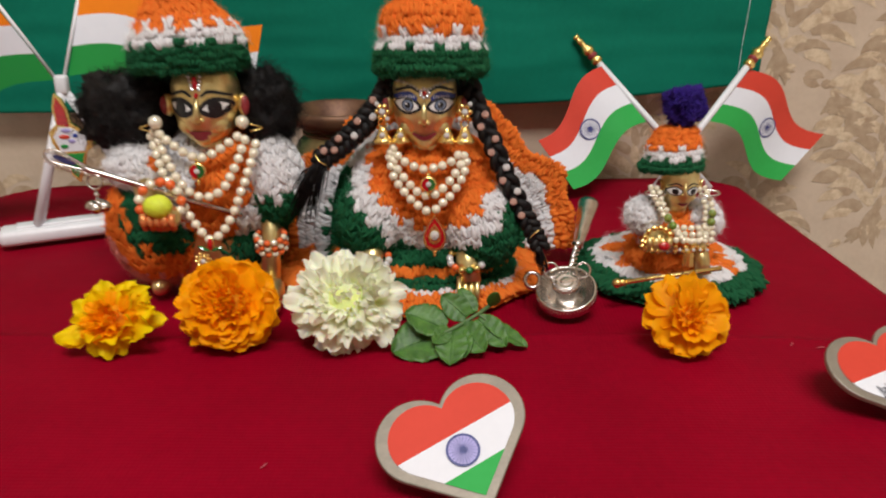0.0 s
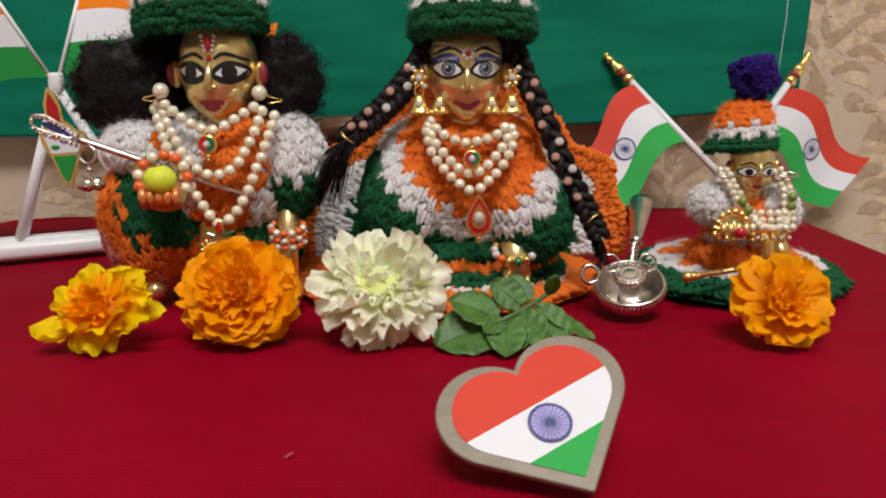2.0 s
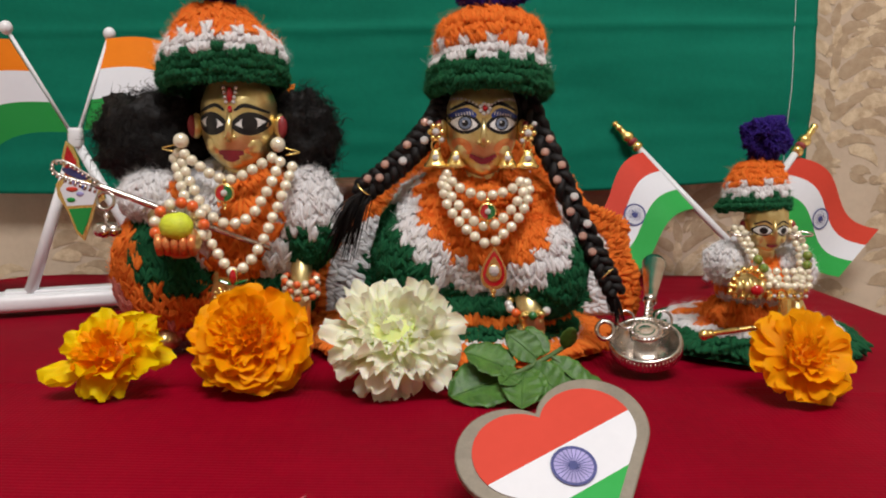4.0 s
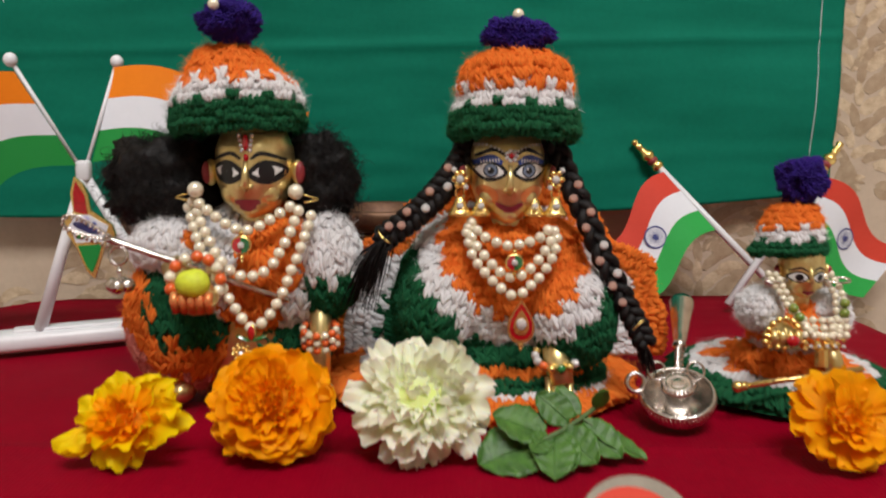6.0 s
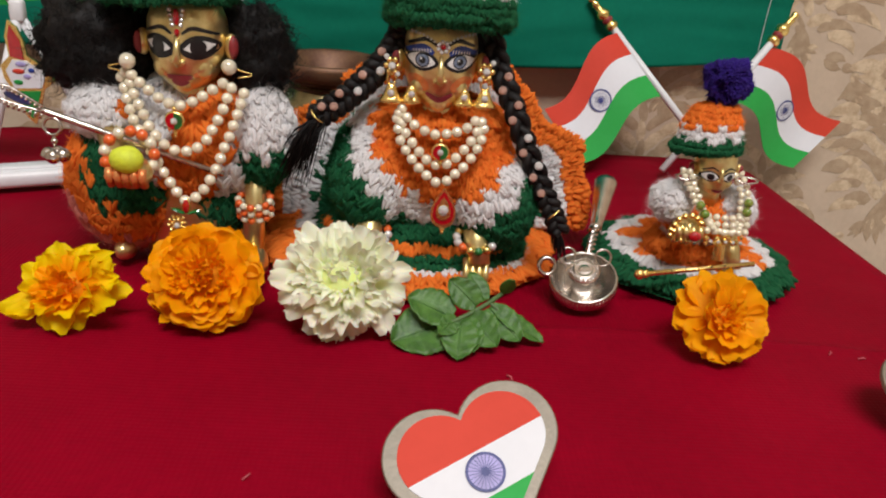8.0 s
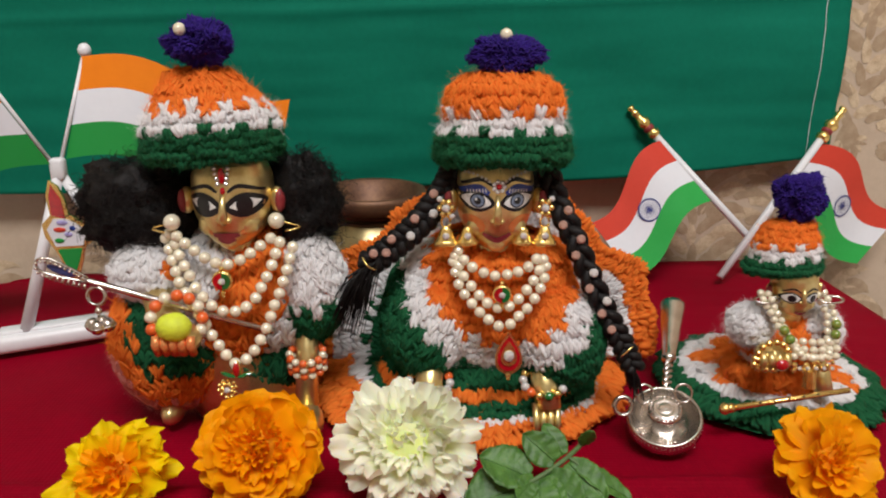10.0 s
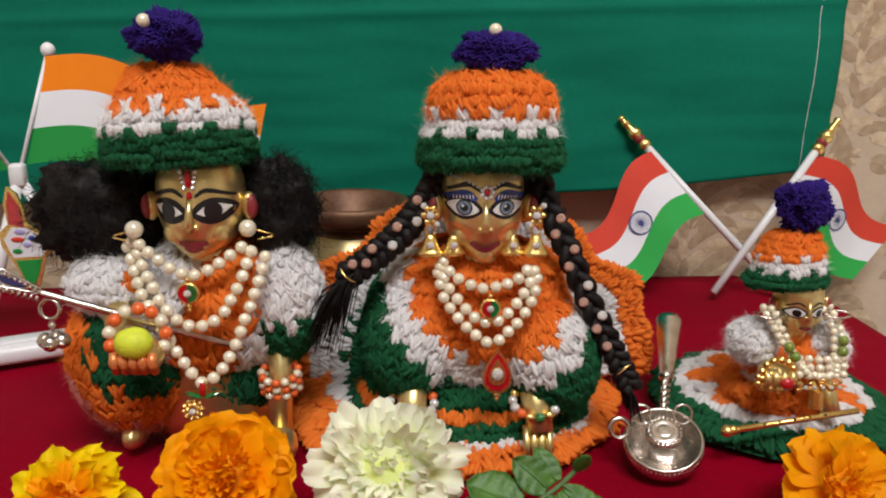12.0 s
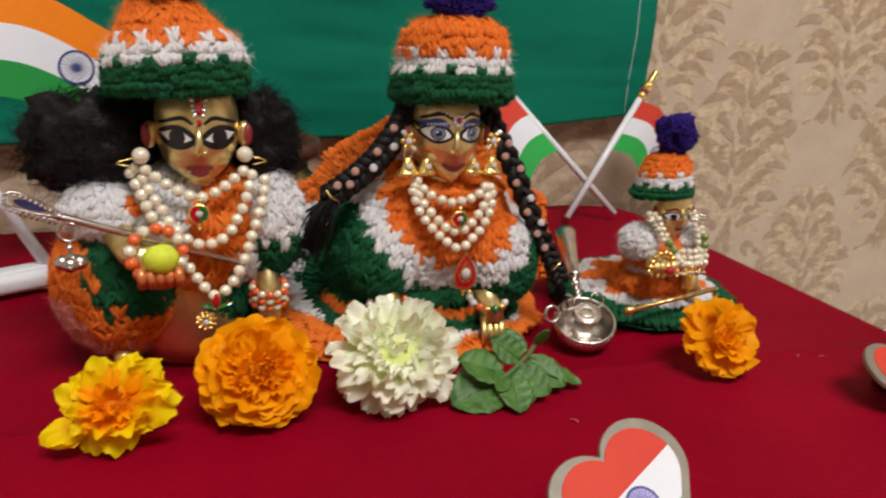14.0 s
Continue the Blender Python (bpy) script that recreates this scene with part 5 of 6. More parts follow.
def flower(name, label, category, centre, normal, radius, dome, layers, metas, spin=0.0, group="", stretch=(1.0, 1.0), heart_mat=None, jitter=0.12, inner=None):
    """A flower head of many single petals: layers are (count, place of root, lift in degrees, size)."""
    c = V(centre)
    t = thing(name, label, category, group, at=(c.x, c.y, 0))
    base = Matrix.Translation(c) @ V(normal).normalized().to_track_quat("Z", "Y").to_matrix().to_4x4() @ Matrix.Rotation(spin, 4, "Z")
    sh = Shape().ball((0, 0, -0.1 * dome), (radius * 0.50, radius * 0.50, dome * 0.55), 16, 10)
    ob = sh.make("receptacle", heart_mat or STEM)
    ob.matrix_basis = base
    under(ob, t)
    for count, root, lift, size, hgt in layers:
        for k in range(count):
            a = 2 * math.pi * (k + rnd(-0.3, 0.3)) / count + root * 40
            me = random.choice(inner if inner and size <= 0.6 else metas)
            s = size * rnd(1 - jitter, 1 + jitter)
            m = base @ Matrix.Diagonal((stretch[0], stretch[1], 1, 1)) @ Matrix.Rotation(a, 4, "Z") @ Matrix.Translation((0, root * radius, hgt * dome)) @ Matrix.Rotation(radians(lift + rnd(-17, 17)), 4, "X") \
                @ Matrix.Rotation(rnd(-0.25, 0.25), 4, "Y") @ Matrix.Diagonal((s * rnd(0.9, 1.12), s, s, 1))
            shared("petal", me, t, m)
    return t


def marigold_petals(material, long=0.020, wide=0.017, cut=0.0):
    return [petal_mesh("petal", material, long, wide, c, r, q, cut) for c, r, q in ((0.10, 0.13, 0.12), (-0.14, 0.17, 0.20), (0.04, 0.11, -0.12), (0.28, 0.19, 0.06), (-0.25, 0.14, 0.1))]


yellow, orange, amber = marigold_petals(M_YELLOW, 0.0150, 0.0118, 0.34), marigold_petals(M_ORANGE, 0.0158, 0.0205, 0.04), marigold_petals(M_AMBER, 0.0152, 0.0180)
quill, dark_quill = marigold_petals(M_ORANGE, 0.0175, 0.0105, 0.10), marigold_petals(M_AMBER, 0.0165, 0.0100, 0.10)
flower("marigold", "yellow marigold head with ragged outer petals on the red cloth", "flower", (-0.1805, 0.3890, 0.0190), (-0.02, -0.78, 0.58), 0.0235, 0.013,
       [(11, 0.34, -2, 1.12, -0.2), (11, 0.36, 12, 1.0, 0.0), (10, 0.30, 28, 0.85, 0.12), (10, 0.24, 44, 0.58, 0.2), (10, 0.15, 58, 0.55, 0.25), (7, 0.07, 76, 0.46, 0.28)], yellow, 0.3, "marigolds", (1.08, 0.86), M_AMBER, 0.30, quill)
flower("marigold", "full orange marigold head resting on the red cloth", "flower", (-0.1180, 0.3970, 0.0250), (0.0, -0.80, 0.55), 0.028, 0.020,
       [(13, 0.36, -20, 1.0, -0.42), (15, 0.42, -4, 1.0, -0.18), (15, 0.42, 8, 0.96, 0.0), (14, 0.38, 20, 0.84, 0.06), (13, 0.35, 30, 0.70, 0.10), (15, 0.33, 40, 0.56, 0.16), (15, 0.26, 52, 0.54, 0.22), (13, 0.18, 64, 0.52, 0.27), (10, 0.11, 73, 0.48, 0.30), (6, 0.04, 84, 0.44, 0.32)], orange, 0.0, "marigolds", (1.0, 0.92), M_AMBER, 0.10, quill)
flower("marigold", "loose amber marigold head lying before the small mat", "flower", (0.1385, 0.3945, 0.0190), (0.12, -0.74, 0.62), 0.0215, 0.013,
       [(10, 0.34, 0, 1.05, -0.25), (10, 0.36, 14, 1.0, 0.0), (9, 0.30, 30, 0.82, 0.15), (9, 0.22, 46, 0.58, 0.22), (9, 0.13, 62, 0.52, 0.26), (6, 0.05, 80, 0.44, 0.3)], amber, 0.9, "marigolds", (1.04, 0.95), M_AMBER, 0.24, dark_quill)
white = [petal_mesh("petal", M_WHITE, 0.0168, 0.0092, c, r * 2.0, q, 0.10) for c, r, q in ((0.22, 0.07, 0.26), (0.05, 0.10, 0.32), (0.40, 0.08, 0.18), (-0.16, 0.08, 0.3), (-0.30, 0.09, 0.2))]
flower("chrysanthemum", "white chrysanthemum head with greenish heart on the red cloth", "flower", (-0.051, 0.399, 0.0265), (0.02, -0.66, 0.75), 0.031, 0.020,
       [(18, 0.36, -22, 1.0, -0.4), (21, 0.40, -4, 1.04, -0.15), (21, 0.36, 12, 1.04, 0.0), (19, 0.31, 28, 0.98, 0.08), (16, 0.26, 42, 0.86, 0.12), (14, 0.20, 54, 0.74, 0.12), (11, 0.13, 64, 0.62, 0.10), (7, 0.06, 76, 0.52, 0.08)], white, 0.0, "", (1.06, 0.95), M_WHITE, 0.26)


def basil():
    t = thing("basil_sprig", "sprig of green holy basil leaves lying on the red cloth", "leaves", at=(0.01, 0.39, 0))
    stem = spline([(0.032, 0.412, 0.020), (0.022, 0.402, 0.017), (0.010, 0.394, 0.013), (-0.002, 0.388, 0.010)], 16)
    part("stem", Shape().tube(stem, 0.0012, 8), STEM, t)
    part("twig", Shape().tube(spline([(0.022, 0.402, 0.017), (0.030, 0.398, 0.012), (0.036, 0.394, 0.008)], 10), 0.0009, 8), STEM, t)

    def leaf(root, tip, wide, droop, roll):
        a, b = V(root), V(tip)
        d = b - a
        side = d.cross(V((0, -0.35, 1))).normalized()
        up = side.cross(d).normalized()
        side = side * math.cos(roll) + up * math.sin(roll)
        up = side.cross(d).normalized()

        def fn(u, v):
            s = (u - 0.5) * 2
            w = wide * (math.sin(math.pi * min(1, 0.06 + 0.94 * v)) ** 0.62) * (1 - 0.16 * v) + 0.0002
            edge = 1 + 0.022 * (1 if int(v * 22) % 2 else -1) * abs(s)
            return a + d * v + side * s * w * edge + up * (0.18 * wide * (1 - abs(s)) * -1 + 0.10 * wide * math.sin(v * 26 + abs(s) * 3) * abs(s) * 0.5 - droop * v * v)
        sh = Shape().sheet(fn, 10, 22)
        sh.tube([V(fn(0.5, k / 10)) + up * 0.0002 for k in range(10)], [0.0006 * (1 - k / 12) for k in range(10)], 5)
        ob = part("leaf", sh, LEAF, t)
        md = ob.modifiers.new("thick", "SOLIDIFY")
        md.thickness = 0.0004
    leaf((0.004, 0.391, 0.013), (-0.026, 0.383, 0.004), 0.0150, 0.0, 0.25)
    leaf((0.004, 0.392, 0.014), (-0.018, 0.396, 0.023), 0.0115, 0.002, 0.1)
    leaf((0.008, 0.391, 0.013), (0.006, 0.371, 0.003), 0.0100, 0.001, 0.0)
    leaf((0.010, 0.392, 0.013), (0.014, 0.376, 0.004), 0.0075, 0.0, -0.2)
    leaf((0.012, 0.394, 0.014), (0.025, 0.379, 0.006), 0.0095, 0.0, -0.4)
    leaf((0.026, 0.400, 0.014), (0.050, 0.390, 0.004), 0.0072, 0.001, 0.2)
    leaf((0.022, 0.400, 0.016), (0.037, 0.385, 0.006), 0.0085, 0.0, -0.3)
    leaf((0.016, 0.398, 0.017), (0.002, 0.402, 0.029), 0.0080, 0.003, 0.5)
    leaf((0.020, 0.402, 0.018), (0.012, 0.410, 0.030), 0.0055, 0.002, 0.2)
    leaf((0.006, 0.392, 0.013), (-0.003, 0.381, 0.010), 0.0055, 0.0, 0.4)
    leaf((0.030, 0.408, 0.020), (0.032, 0.402, 0.031), 0.0040, 0.0, 0.8)


basil()

# ---------------- pearls and jewels ----------------


def bead_mesh(name, r, material, seg=14, ring=10):
    return Shape().ball((0, 0, 0), r, seg, ring).mesh(name, material)


def necklace(label, loops, r=0.0029, group="pearl necklaces"):
    """Strings of round pearls; each loop is a line through a few places on the clothes."""
    t = thing("pearl_necklace", label, "necklace", group, at=tuple(loops[0][0]))
    me = bead_mesh("pearl", r, PEARL)
    for loop in loops:
        for p in even(spline(loop, 80), r * 2.06):
            shared("pearl", me, t, Matrix.Translation(p + V((rnd(-1, 1), rnd(-1, 1), rnd(-1, 1))) * 0.00025) @ Matrix.Rotation(rnd(0, 3), 4, "X"))
    return t


def ring_of(sh, c, r, n, bead, out=V((0, -1, 0.2)), mi=0, squash=1.0):
    out = V(out).normalized()
    ex = out.orthogonal().normalized()
    ez = out.cross(ex)
    for k in range(n):
        a = 2 * math.pi * k / n
        sh.ball(V(c) + (ex * math.cos(a) + ez * math.sin(a) * squash) * r, bead, 8, 6, mi=mi)


def disc(c, r, thick, out, seg=24):
    m = Matrix.Translation(c) @ V(out).to_track_quat("Z", "Y").to_matrix().to_4x4()
    return Shape().lathe([(r * 0.8, -thick), (r, -thick * 0.6), (r, thick * 0.3), (r * 0.86, thick), (0.0001, thick * 1.05)], seg, m=m)


def half_disc(c, r, side, thick, out):
    ex, ez = V((1, 0, 0)), V((0, 0, 1))
    n = 14
    pts = [V(c) + ex * side * r * math.sin(math.pi * k / n) + ez * r * math.cos(math.pi * k / n) for k in range(n + 1)]
    if side < 0:
        pts = pts[::-1]
    return Shape().slab(pts[::-1], thick, out)


def round_pendant(c, r):
    c = V(c)
    t = thing("round_pendant", "small round gilt pendant, half red half green, crystal centre", "pendant", "round pendants", at=tuple(c))
    out = V((0, -1, 0))
    part("rim", disc(c, r, 0.0010, out), GOLD, t, "gilt rim")
    part("enamel", half_disc(c - V((0, 0.0011, 0)), r * 0.84, -1, 0.0006, out), RUBY, t, "red enamel", False)
    part("enamel", half_disc(c - V((0, 0.0011, 0)), r * 0.84, 1, 0.0006, out), EMERALD, t, "green enamel", False)
    part("stone", Shape().ball(c - V((0, 0.0018, 0)), (r * 0.36, 0.0012, r * 0.36), 8, 5), DIAMOND, t, "clear crystal", False)
    part("drop", Shape().ball(c - V((0, 0, r * 1.25)), r * 0.24, 8, 6).ball(c - V((0, 0, r * 1.6)), r * 0.16, 8, 6).ball(c + V((0, 0, r * 1.2)), r * 0.26, 8, 6), GOLD, t, "gilt beads")


# necklaces of the crawling idol
necklace("three strings of cream pearls over the crawling idol's dress", [
    [(-0.164, 0.452, 0.1085), (-0.152, 0.4475, 0.1005), (-0.140, 0.446, 0.0960), (-0.128, 0.447, 0.1010), (-0.1165, 0.453, 0.1085)],
    [(-0.168, 0.455, 0.1090), (-0.160, 0.447, 0.0950), (-0.150, 0.4415, 0.0800), (-0.139, 0.440, 0.0735), (-0.1265, 0.4415, 0.0790), (-0.1185, 0.446, 0.0940), (-0.1130, 0.455, 0.1085)],
    [(-0.1705, 0.456, 0.1060), (-0.1625, 0.444, 0.0890), (-0.1525, 0.4375, 0.0740), (-0.1430, 0.434, 0.0600), (-0.1345, 0.432, 0.0500), (-0.1235, 0.4345, 0.0600), (-0.1155, 0.4405, 0.0790), (-0.1095, 0.447, 0.0960), (-0.1075, 0.456, 0.1070)],
])
round_pendant((-0.1405, 0.4410, 0.0895), 0.0050)

necklace("three strings of cream pearls on the seated idol's breast", [
    [(-0.0275, 0.4545, 0.1000), (-0.0235, 0.451, 0.0945), (-0.0155, 0.4485, 0.0905), (-0.0065, 0.448, 0.0890), (0.0025, 0.4485, 0.0910), (0.0095, 0.451, 0.0950), (0.0135, 0.4545, 0.1000)],
    [(-0.0290, 0.4545, 0.0975), (-0.0250, 0.4495, 0.0885), (-0.0165, 0.4455, 0.0790), (-0.0065, 0.444, 0.0735), (0.0035, 0.4455, 0.0795), (0.0110, 0.4495, 0.0890), (0.0150, 0.4545, 0.0975)],
    [(-0.0300, 0.4540, 0.0945), (-0.0265, 0.4480, 0.0830), (-0.0175, 0.4435, 0.0725), (-0.0060, 0.4415, 0.0650), (0.0055, 0.4435, 0.0730), (0.0135, 0.4480, 0.0835), (0.0165, 0.4540, 0.0945)],
], 0.0028)
round_pendant((-0.0065, 0.4425, 0.0815), 0.0046)


def tear_pendant(c):
    c = V(c)
    t = thing("teardrop_pendant", "gilt teardrop pendant with red enamel and a crystal", "pendant", at=tuple(c))
    out = V((0, -1, 0.1)).normalized()

    def tear(s, off):
        pts = []
        for k in range(28):
            a = 2 * math.pi * k / 28
            pts.append(c + out * off + V((math.sin(a) * math.sin(a / 2) ** 1.0 * s * 0.78, 0, math.cos(a) * s * 1.0)) * 1.0)
        return pts
    part("rim", Shape().slab(tear(0.0112, 0)[::-1], 0.0012, out), GOLD, t, "gilt rim", False)
    part("enamel", Shape().slab(tear(0.0092, 0.0012)[::-1], 0.0005, out), RUBY, t, "red enamel", False)
    part("setting", Shape().slab(tear(0.0066, 0.0017)[::-1], 0.0006, out), GOLD, t, "gilt setting", False)
    part("stone", Shape().ball(c + out * 0.0026 - V((0, 0, 0.001)), (0.0027, 0.0016, 0.0031), 8, 5), DIAMOND, t, "clear crystal", False)
    part("drop", Shape().ball(c - V((0, 0, 0.0118)), 0.0016, 10, 6).ball(c - V((0, 0, 0.0140)), 0.0010, 8, 6).ball(c + V((0, 0, 0.0098)), 0.0011, 8, 6), GOLD, t, "gilt beads")


tear_pendant((-0.0030, 0.4385, 0.0525))


def flower_pendant():
    c = V((-0.1345, 0.4305, 0.0440))
    t = thing("leaf_pendant", "gilt pendant with red and green leaf stones and a crystal cluster", "pendant", at=tuple(c))
    for ang, m_ in ((90, RUBY), (20, EMERALD), (160, EMERALD)):
        d = V((math.cos(radians(ang)), 0, math.sin(radians(ang))))
        q = d.to_track_quat("Z", "Y").to_matrix()
        p = c + d * 0.0042
        st = part("stone", Shape().ball(p - V((0, 0.0008, 0)), (0.0018, 0.0010, 0.0038), 8, 6, rot=q), m_, t, "leaf-shaped glass stone", False)
        part("bezel", Shape().ball(p, (0.0023, 0.0008, 0.0044), 10, 6, rot=q), GOLD, t)
    sh = Shape()
    ring_of(sh, c + V((-0.005, -0.0005, -0.006)), 0.0042, 10, 0.0012)
    ring_of(sh, c + V((-0.005, -0.0005, -0.006)), 0.0024, 7, 0.0011)
    part("filigree_swirl", sh, GOLD, t, "gilt bead cluster")
    part("cluster_stone", Shape().ball(c + V((-0.005, -0.0015, -0.0065)), 0.0016, 8, 5), DIAMOND, t, "", False)


flower_pendant()


def ear_pearls():
    for x, z, y in ((-0.1655, 0.1155, 0.4520), (-0.1170, 0.1140, 0.4600)):
        t = thing("pearl_earring", "large white pearl earring on a gilt hook", "earring", "pearl earrings", at=(x, y, z))
        part("pearl", Shape().ball((x, y, z), 0.0041, 18, 12), PEARL, t)
        sg = -1 if x < -0.14 else 1
        part("hook", Shape().tube(spline([(x, y + 0.003, z), (x + sg * 0.004, y + 0.004, z - 0.002), (x + sg * 0.011, y + 0.003, z - 0.004), (x + sg * 0.004, y + 0.001, z - 0.0055)], 14), 0.0005, 6), GOLD, t, "gilt wire")


ear_pearls()


def drop_earrings():
    for x, sg in ((-0.0335, -1), (0.0145, 1)):
        y = 0.4555
        t = thing("drop_earring", "gilt bell-shaped drop earring with crystals", "earring", "drop earrings", at=(x, y, 0.108))
        sh = Shape()
        for k in range(6):
            a = k * 1.047
            sh.ball((x + 0.003 * math.cos(a), y - 0.001, 0.1215 + 0.0035 * math.sin(a)), 0.0016, 8, 6)
        part("stud", sh, GOLD, t, "gilt flower stud")
        part("stud_stone", Shape().ball((x, y - 0.0022, 0.1215), (0.002, 0.0014, 0.002), 8, 5).ball((x + sg * 0.003, y - 0.0022, 0.1262), 0.0015, 8, 5).ball((x - sg * 0.003, y - 0.002, 0.1175), 0.0014, 8, 5), DIAMOND, t, "", False)
        part("link", Shape().tube([(x + 0.0022 * math.cos(q), y - 0.001, 0.1145 + 0.003 * math.sin(q)) for q in np.linspace(0, 6.0, 16)], 0.0006, 6), GOLD, t)
        for ox, s in ((0.0, 1.0), (-sg * 0.0105, 0.92)):
            m = Matrix.Translation((x + ox, y - 0.002 + abs(ox) * 0.1, 0.1045))
            b = part("bell", Shape().lathe([(0.0008, 0.0085 * s), (0.0024 * s, 0.0070 * s), (0.0034 * s, 0.0040 * s), (0.0052 * s, 0.0008), (0.0060 * s, 0.0), (0.0058 * s, -0.0012), (0.0040 * s, -0.0012)], 18, m=m, squash=(1, 0.7)), GOLD, t, "ridged gilt bell")
            part("bell_stone", Shape().ball((x + ox, y - 0.0055, 0.1085), (0.0018, 0.0012, 0.0018), 8, 5), DIAMOND, t, "", False)


drop_earrings()


def forehead_jewels():
    t = thing("forehead_jewel", "red stone forehead ornament with tiny crystals", "forehead jewel", at=(KX, 0.447, 0.139))
    part("stone", Shape().ball((KX + 0.0005, 0.4472, 0.1390), (0.0017, 0.0014, 0.0040), 10, 8), RUBY, t, "red glass drop", False)
    part("lower_stone", Shape().ball((KX + 0.0005, 0.4470, 0.1318), (0.0013, 0.0012, 0.0018), 10, 8), RUBY, t, "", False)
    for k in range(4):
        for sg in (-1, 1):
            part("crystal", Shape().ball((KX + 0.0005 + sg * (0.0032 - 0.0004 * k), 0.4472, 0.1425 - k * 0.0024), 0.00105, 7, 5), DIAMOND, t, "", False)
    t = thing("forehead_jewel", "round flower-shaped crystal bindi with a red centre", "forehead jewel", at=(RX, 0.446, 0.134))
    for k in range(7):
        a = k * 0.8976
        part("crystal", Shape().ball((RX + 0.0005 + 0.0025 * math.cos(a), 0.4472, 0.1335 + 0.0025 * math.sin(a)), 0.0012, 7, 5), DIAMOND, t, "", False)
    part("stone", Shape().ball((RX + 0.0005, 0.4466, 0.1335), 0.0014, 10, 6), RUBY, t, "red stone")


forehead_jewels()


def bracelet(c, axis, r, seq, bead, label, rows=1, gap=0.004):
    """A bead bracelet round an arm; seq names the bead materials in turn."""
    axis = V(axis).normalized()
    ex = axis.orthogonal().normalized()
    ez = axis.cross(ex)
    t = thing("bead_bracelet", label, "bracelet", "bead bracelets", at=tuple(c))
    n = max(6, int(2 * math.pi * r / (bead * 1.9)))
    meshes = {m_.name: bead_mesh("bead", bead, m_, 10, 7) for m_ in seq}
    for row in range(rows):
        o = V(c) + axis * (row - (rows - 1) / 2) * gap
        for k in range(n):
            a = 2 * math.pi * k / n
            shared("bead", meshes[seq[(k + row) % len(seq)].name], t, Matrix.Translation(o + (ex * math.cos(a) + ez * math.sin(a)) * r))
        part("wire", Shape().tube([o + (ex * math.cos(a) + ez * math.sin(a)) * r for a in np.linspace(0, 2 * math.pi, 25)[:-1]], 0.0004, 5, closed=True), GOLD, t, "gilt wire")


bracelet((-0.1605, 0.4300, 0.0735), (0.15, -1, 0.30), 0.0118, [CORAL, PEARL, CORAL, CORAL, PEARL], 0.0030, "coral and pearl bead bracelet round the raised hand")
bracelet((-0.106, 0.4610, 0.0385), (0, -0.25, 1), 0.0088, [CORAL, PEARL], 0.0021, "three-row coral and silver bead bracelet on the resting arm", 3, 0.0042)
for bx in (-0.042, 0.0165):
    bracelet((bx, 0.4500, 0.0310), (0, -0.35, 1), 0.0105, [DIAMOND, CORAL, GOLD, EMERALD, GOLD, DIAMOND], 0.0024, "gilt bracelet with crystals, coral and green beads")


def butter():
    ob = Shape().ball((-0.1585, 0.4200, 0.0745), (0.0082, 0.0065, 0.0068), 18, 12)
    ob.v = [tuple(V(p) + V((0, 0, 1)) * 0.0009 * noise.noise(V(p) * 260)) for p in ob.v]
    tagged(ob.make("butter_ball", LIME), "lime yellow painted ball held in the idol's hand", "ball")


butter()


def staff():
    a, b = V((-0.2180, 0.428, 0.1000)), V((-0.119, 0.4480, 0.0600))
    d = (b - a).normalized()
    t = thing("silver_flute", "silver flute with peacock-feather end and hanging bells", "flute", at=tuple(b))
    part("pipe", Shape().tube([a + d * 0.016, a + d * 0.020, b - d * 0.001, b], [0.0014, 0.0018, 0.0016, 0.0013], 10), SILVER, t, "silver tube")
    f = Shape()
    sp = [a + d * s + V((0, -0.0005, z)) for s, z in ((0.020, 0.002), (0.012, 0.0045), (0.004, 0.0062), (-0.002, 0.0040), (-0.002, -0.0005), (0.003, -0.0015), (0.012, -0.001), (0.020, 0.0))]
    f.tube(spline(sp, 40), 0.0007, 6)
    for p in even(spline(sp[:6], 40), 0.0022):
        f.ball(p + V((0, -0.0008, -0.0012)), 0.0009, 7, 5)
    for k in range(7):
        f.tube([a + d * (0.004 + 0.0024 * k) + V((0, -0.0006, -0.0015)), a + d * (0.003 + 0.0024 * k) + V((0, -0.0006, -0.0042))], [0.0006, 0.0009], 6)
    part("feather", f, SILVER, t, "openwork silver feather")
    part("enamel", Shape().ball(a + d * 0.008 + V((0, -0.0002, 0.0018)), (0.007, 0.0007, 0.0020), 12, 6, rot=Matrix.Rotation(radians(21), 3, "Y")), P_NAVY, t, "dark blue enamel")
    c = a + d * 0.023 + V((0, -0.001, -0.006))
    part("ring", Shape().tube([c + V((0.0042 * math.cos(q), 0.0006 * math.sin(q), 0.0042 * math.sin(q))) for q in np.linspace(0, 2 * math.pi, 22)[:-1]], 0.0009, 6, closed=True), SILVER, t)
    part("chain", Shape().tube([c - V((0, 0, 0.0042)), c - V((0, 0, 0.0105))], 0.0008, 6).ball(c - V((0, 0, 0.0075)), 0.0017, 8, 6), SILVER, t)
    for ox, oy in ((-0.0035, 0.0), (0.0035, 0.0), (0.0, -0.0035), (0.0, 0.003)):
        q = c + V((ox, oy, -0.0145))
        b_ = Shape().ball(q, 0.0036, 14, 9).tube([q + V((0.0036 * math.cos(s), 0.0036 * math.sin(s), 0)) for s in np.linspace(0, 6.28, 20)[:-1]], 0.00035, 5, closed=True)
        part("bell", b_, SILVER, t, "round silver bell")


staff()

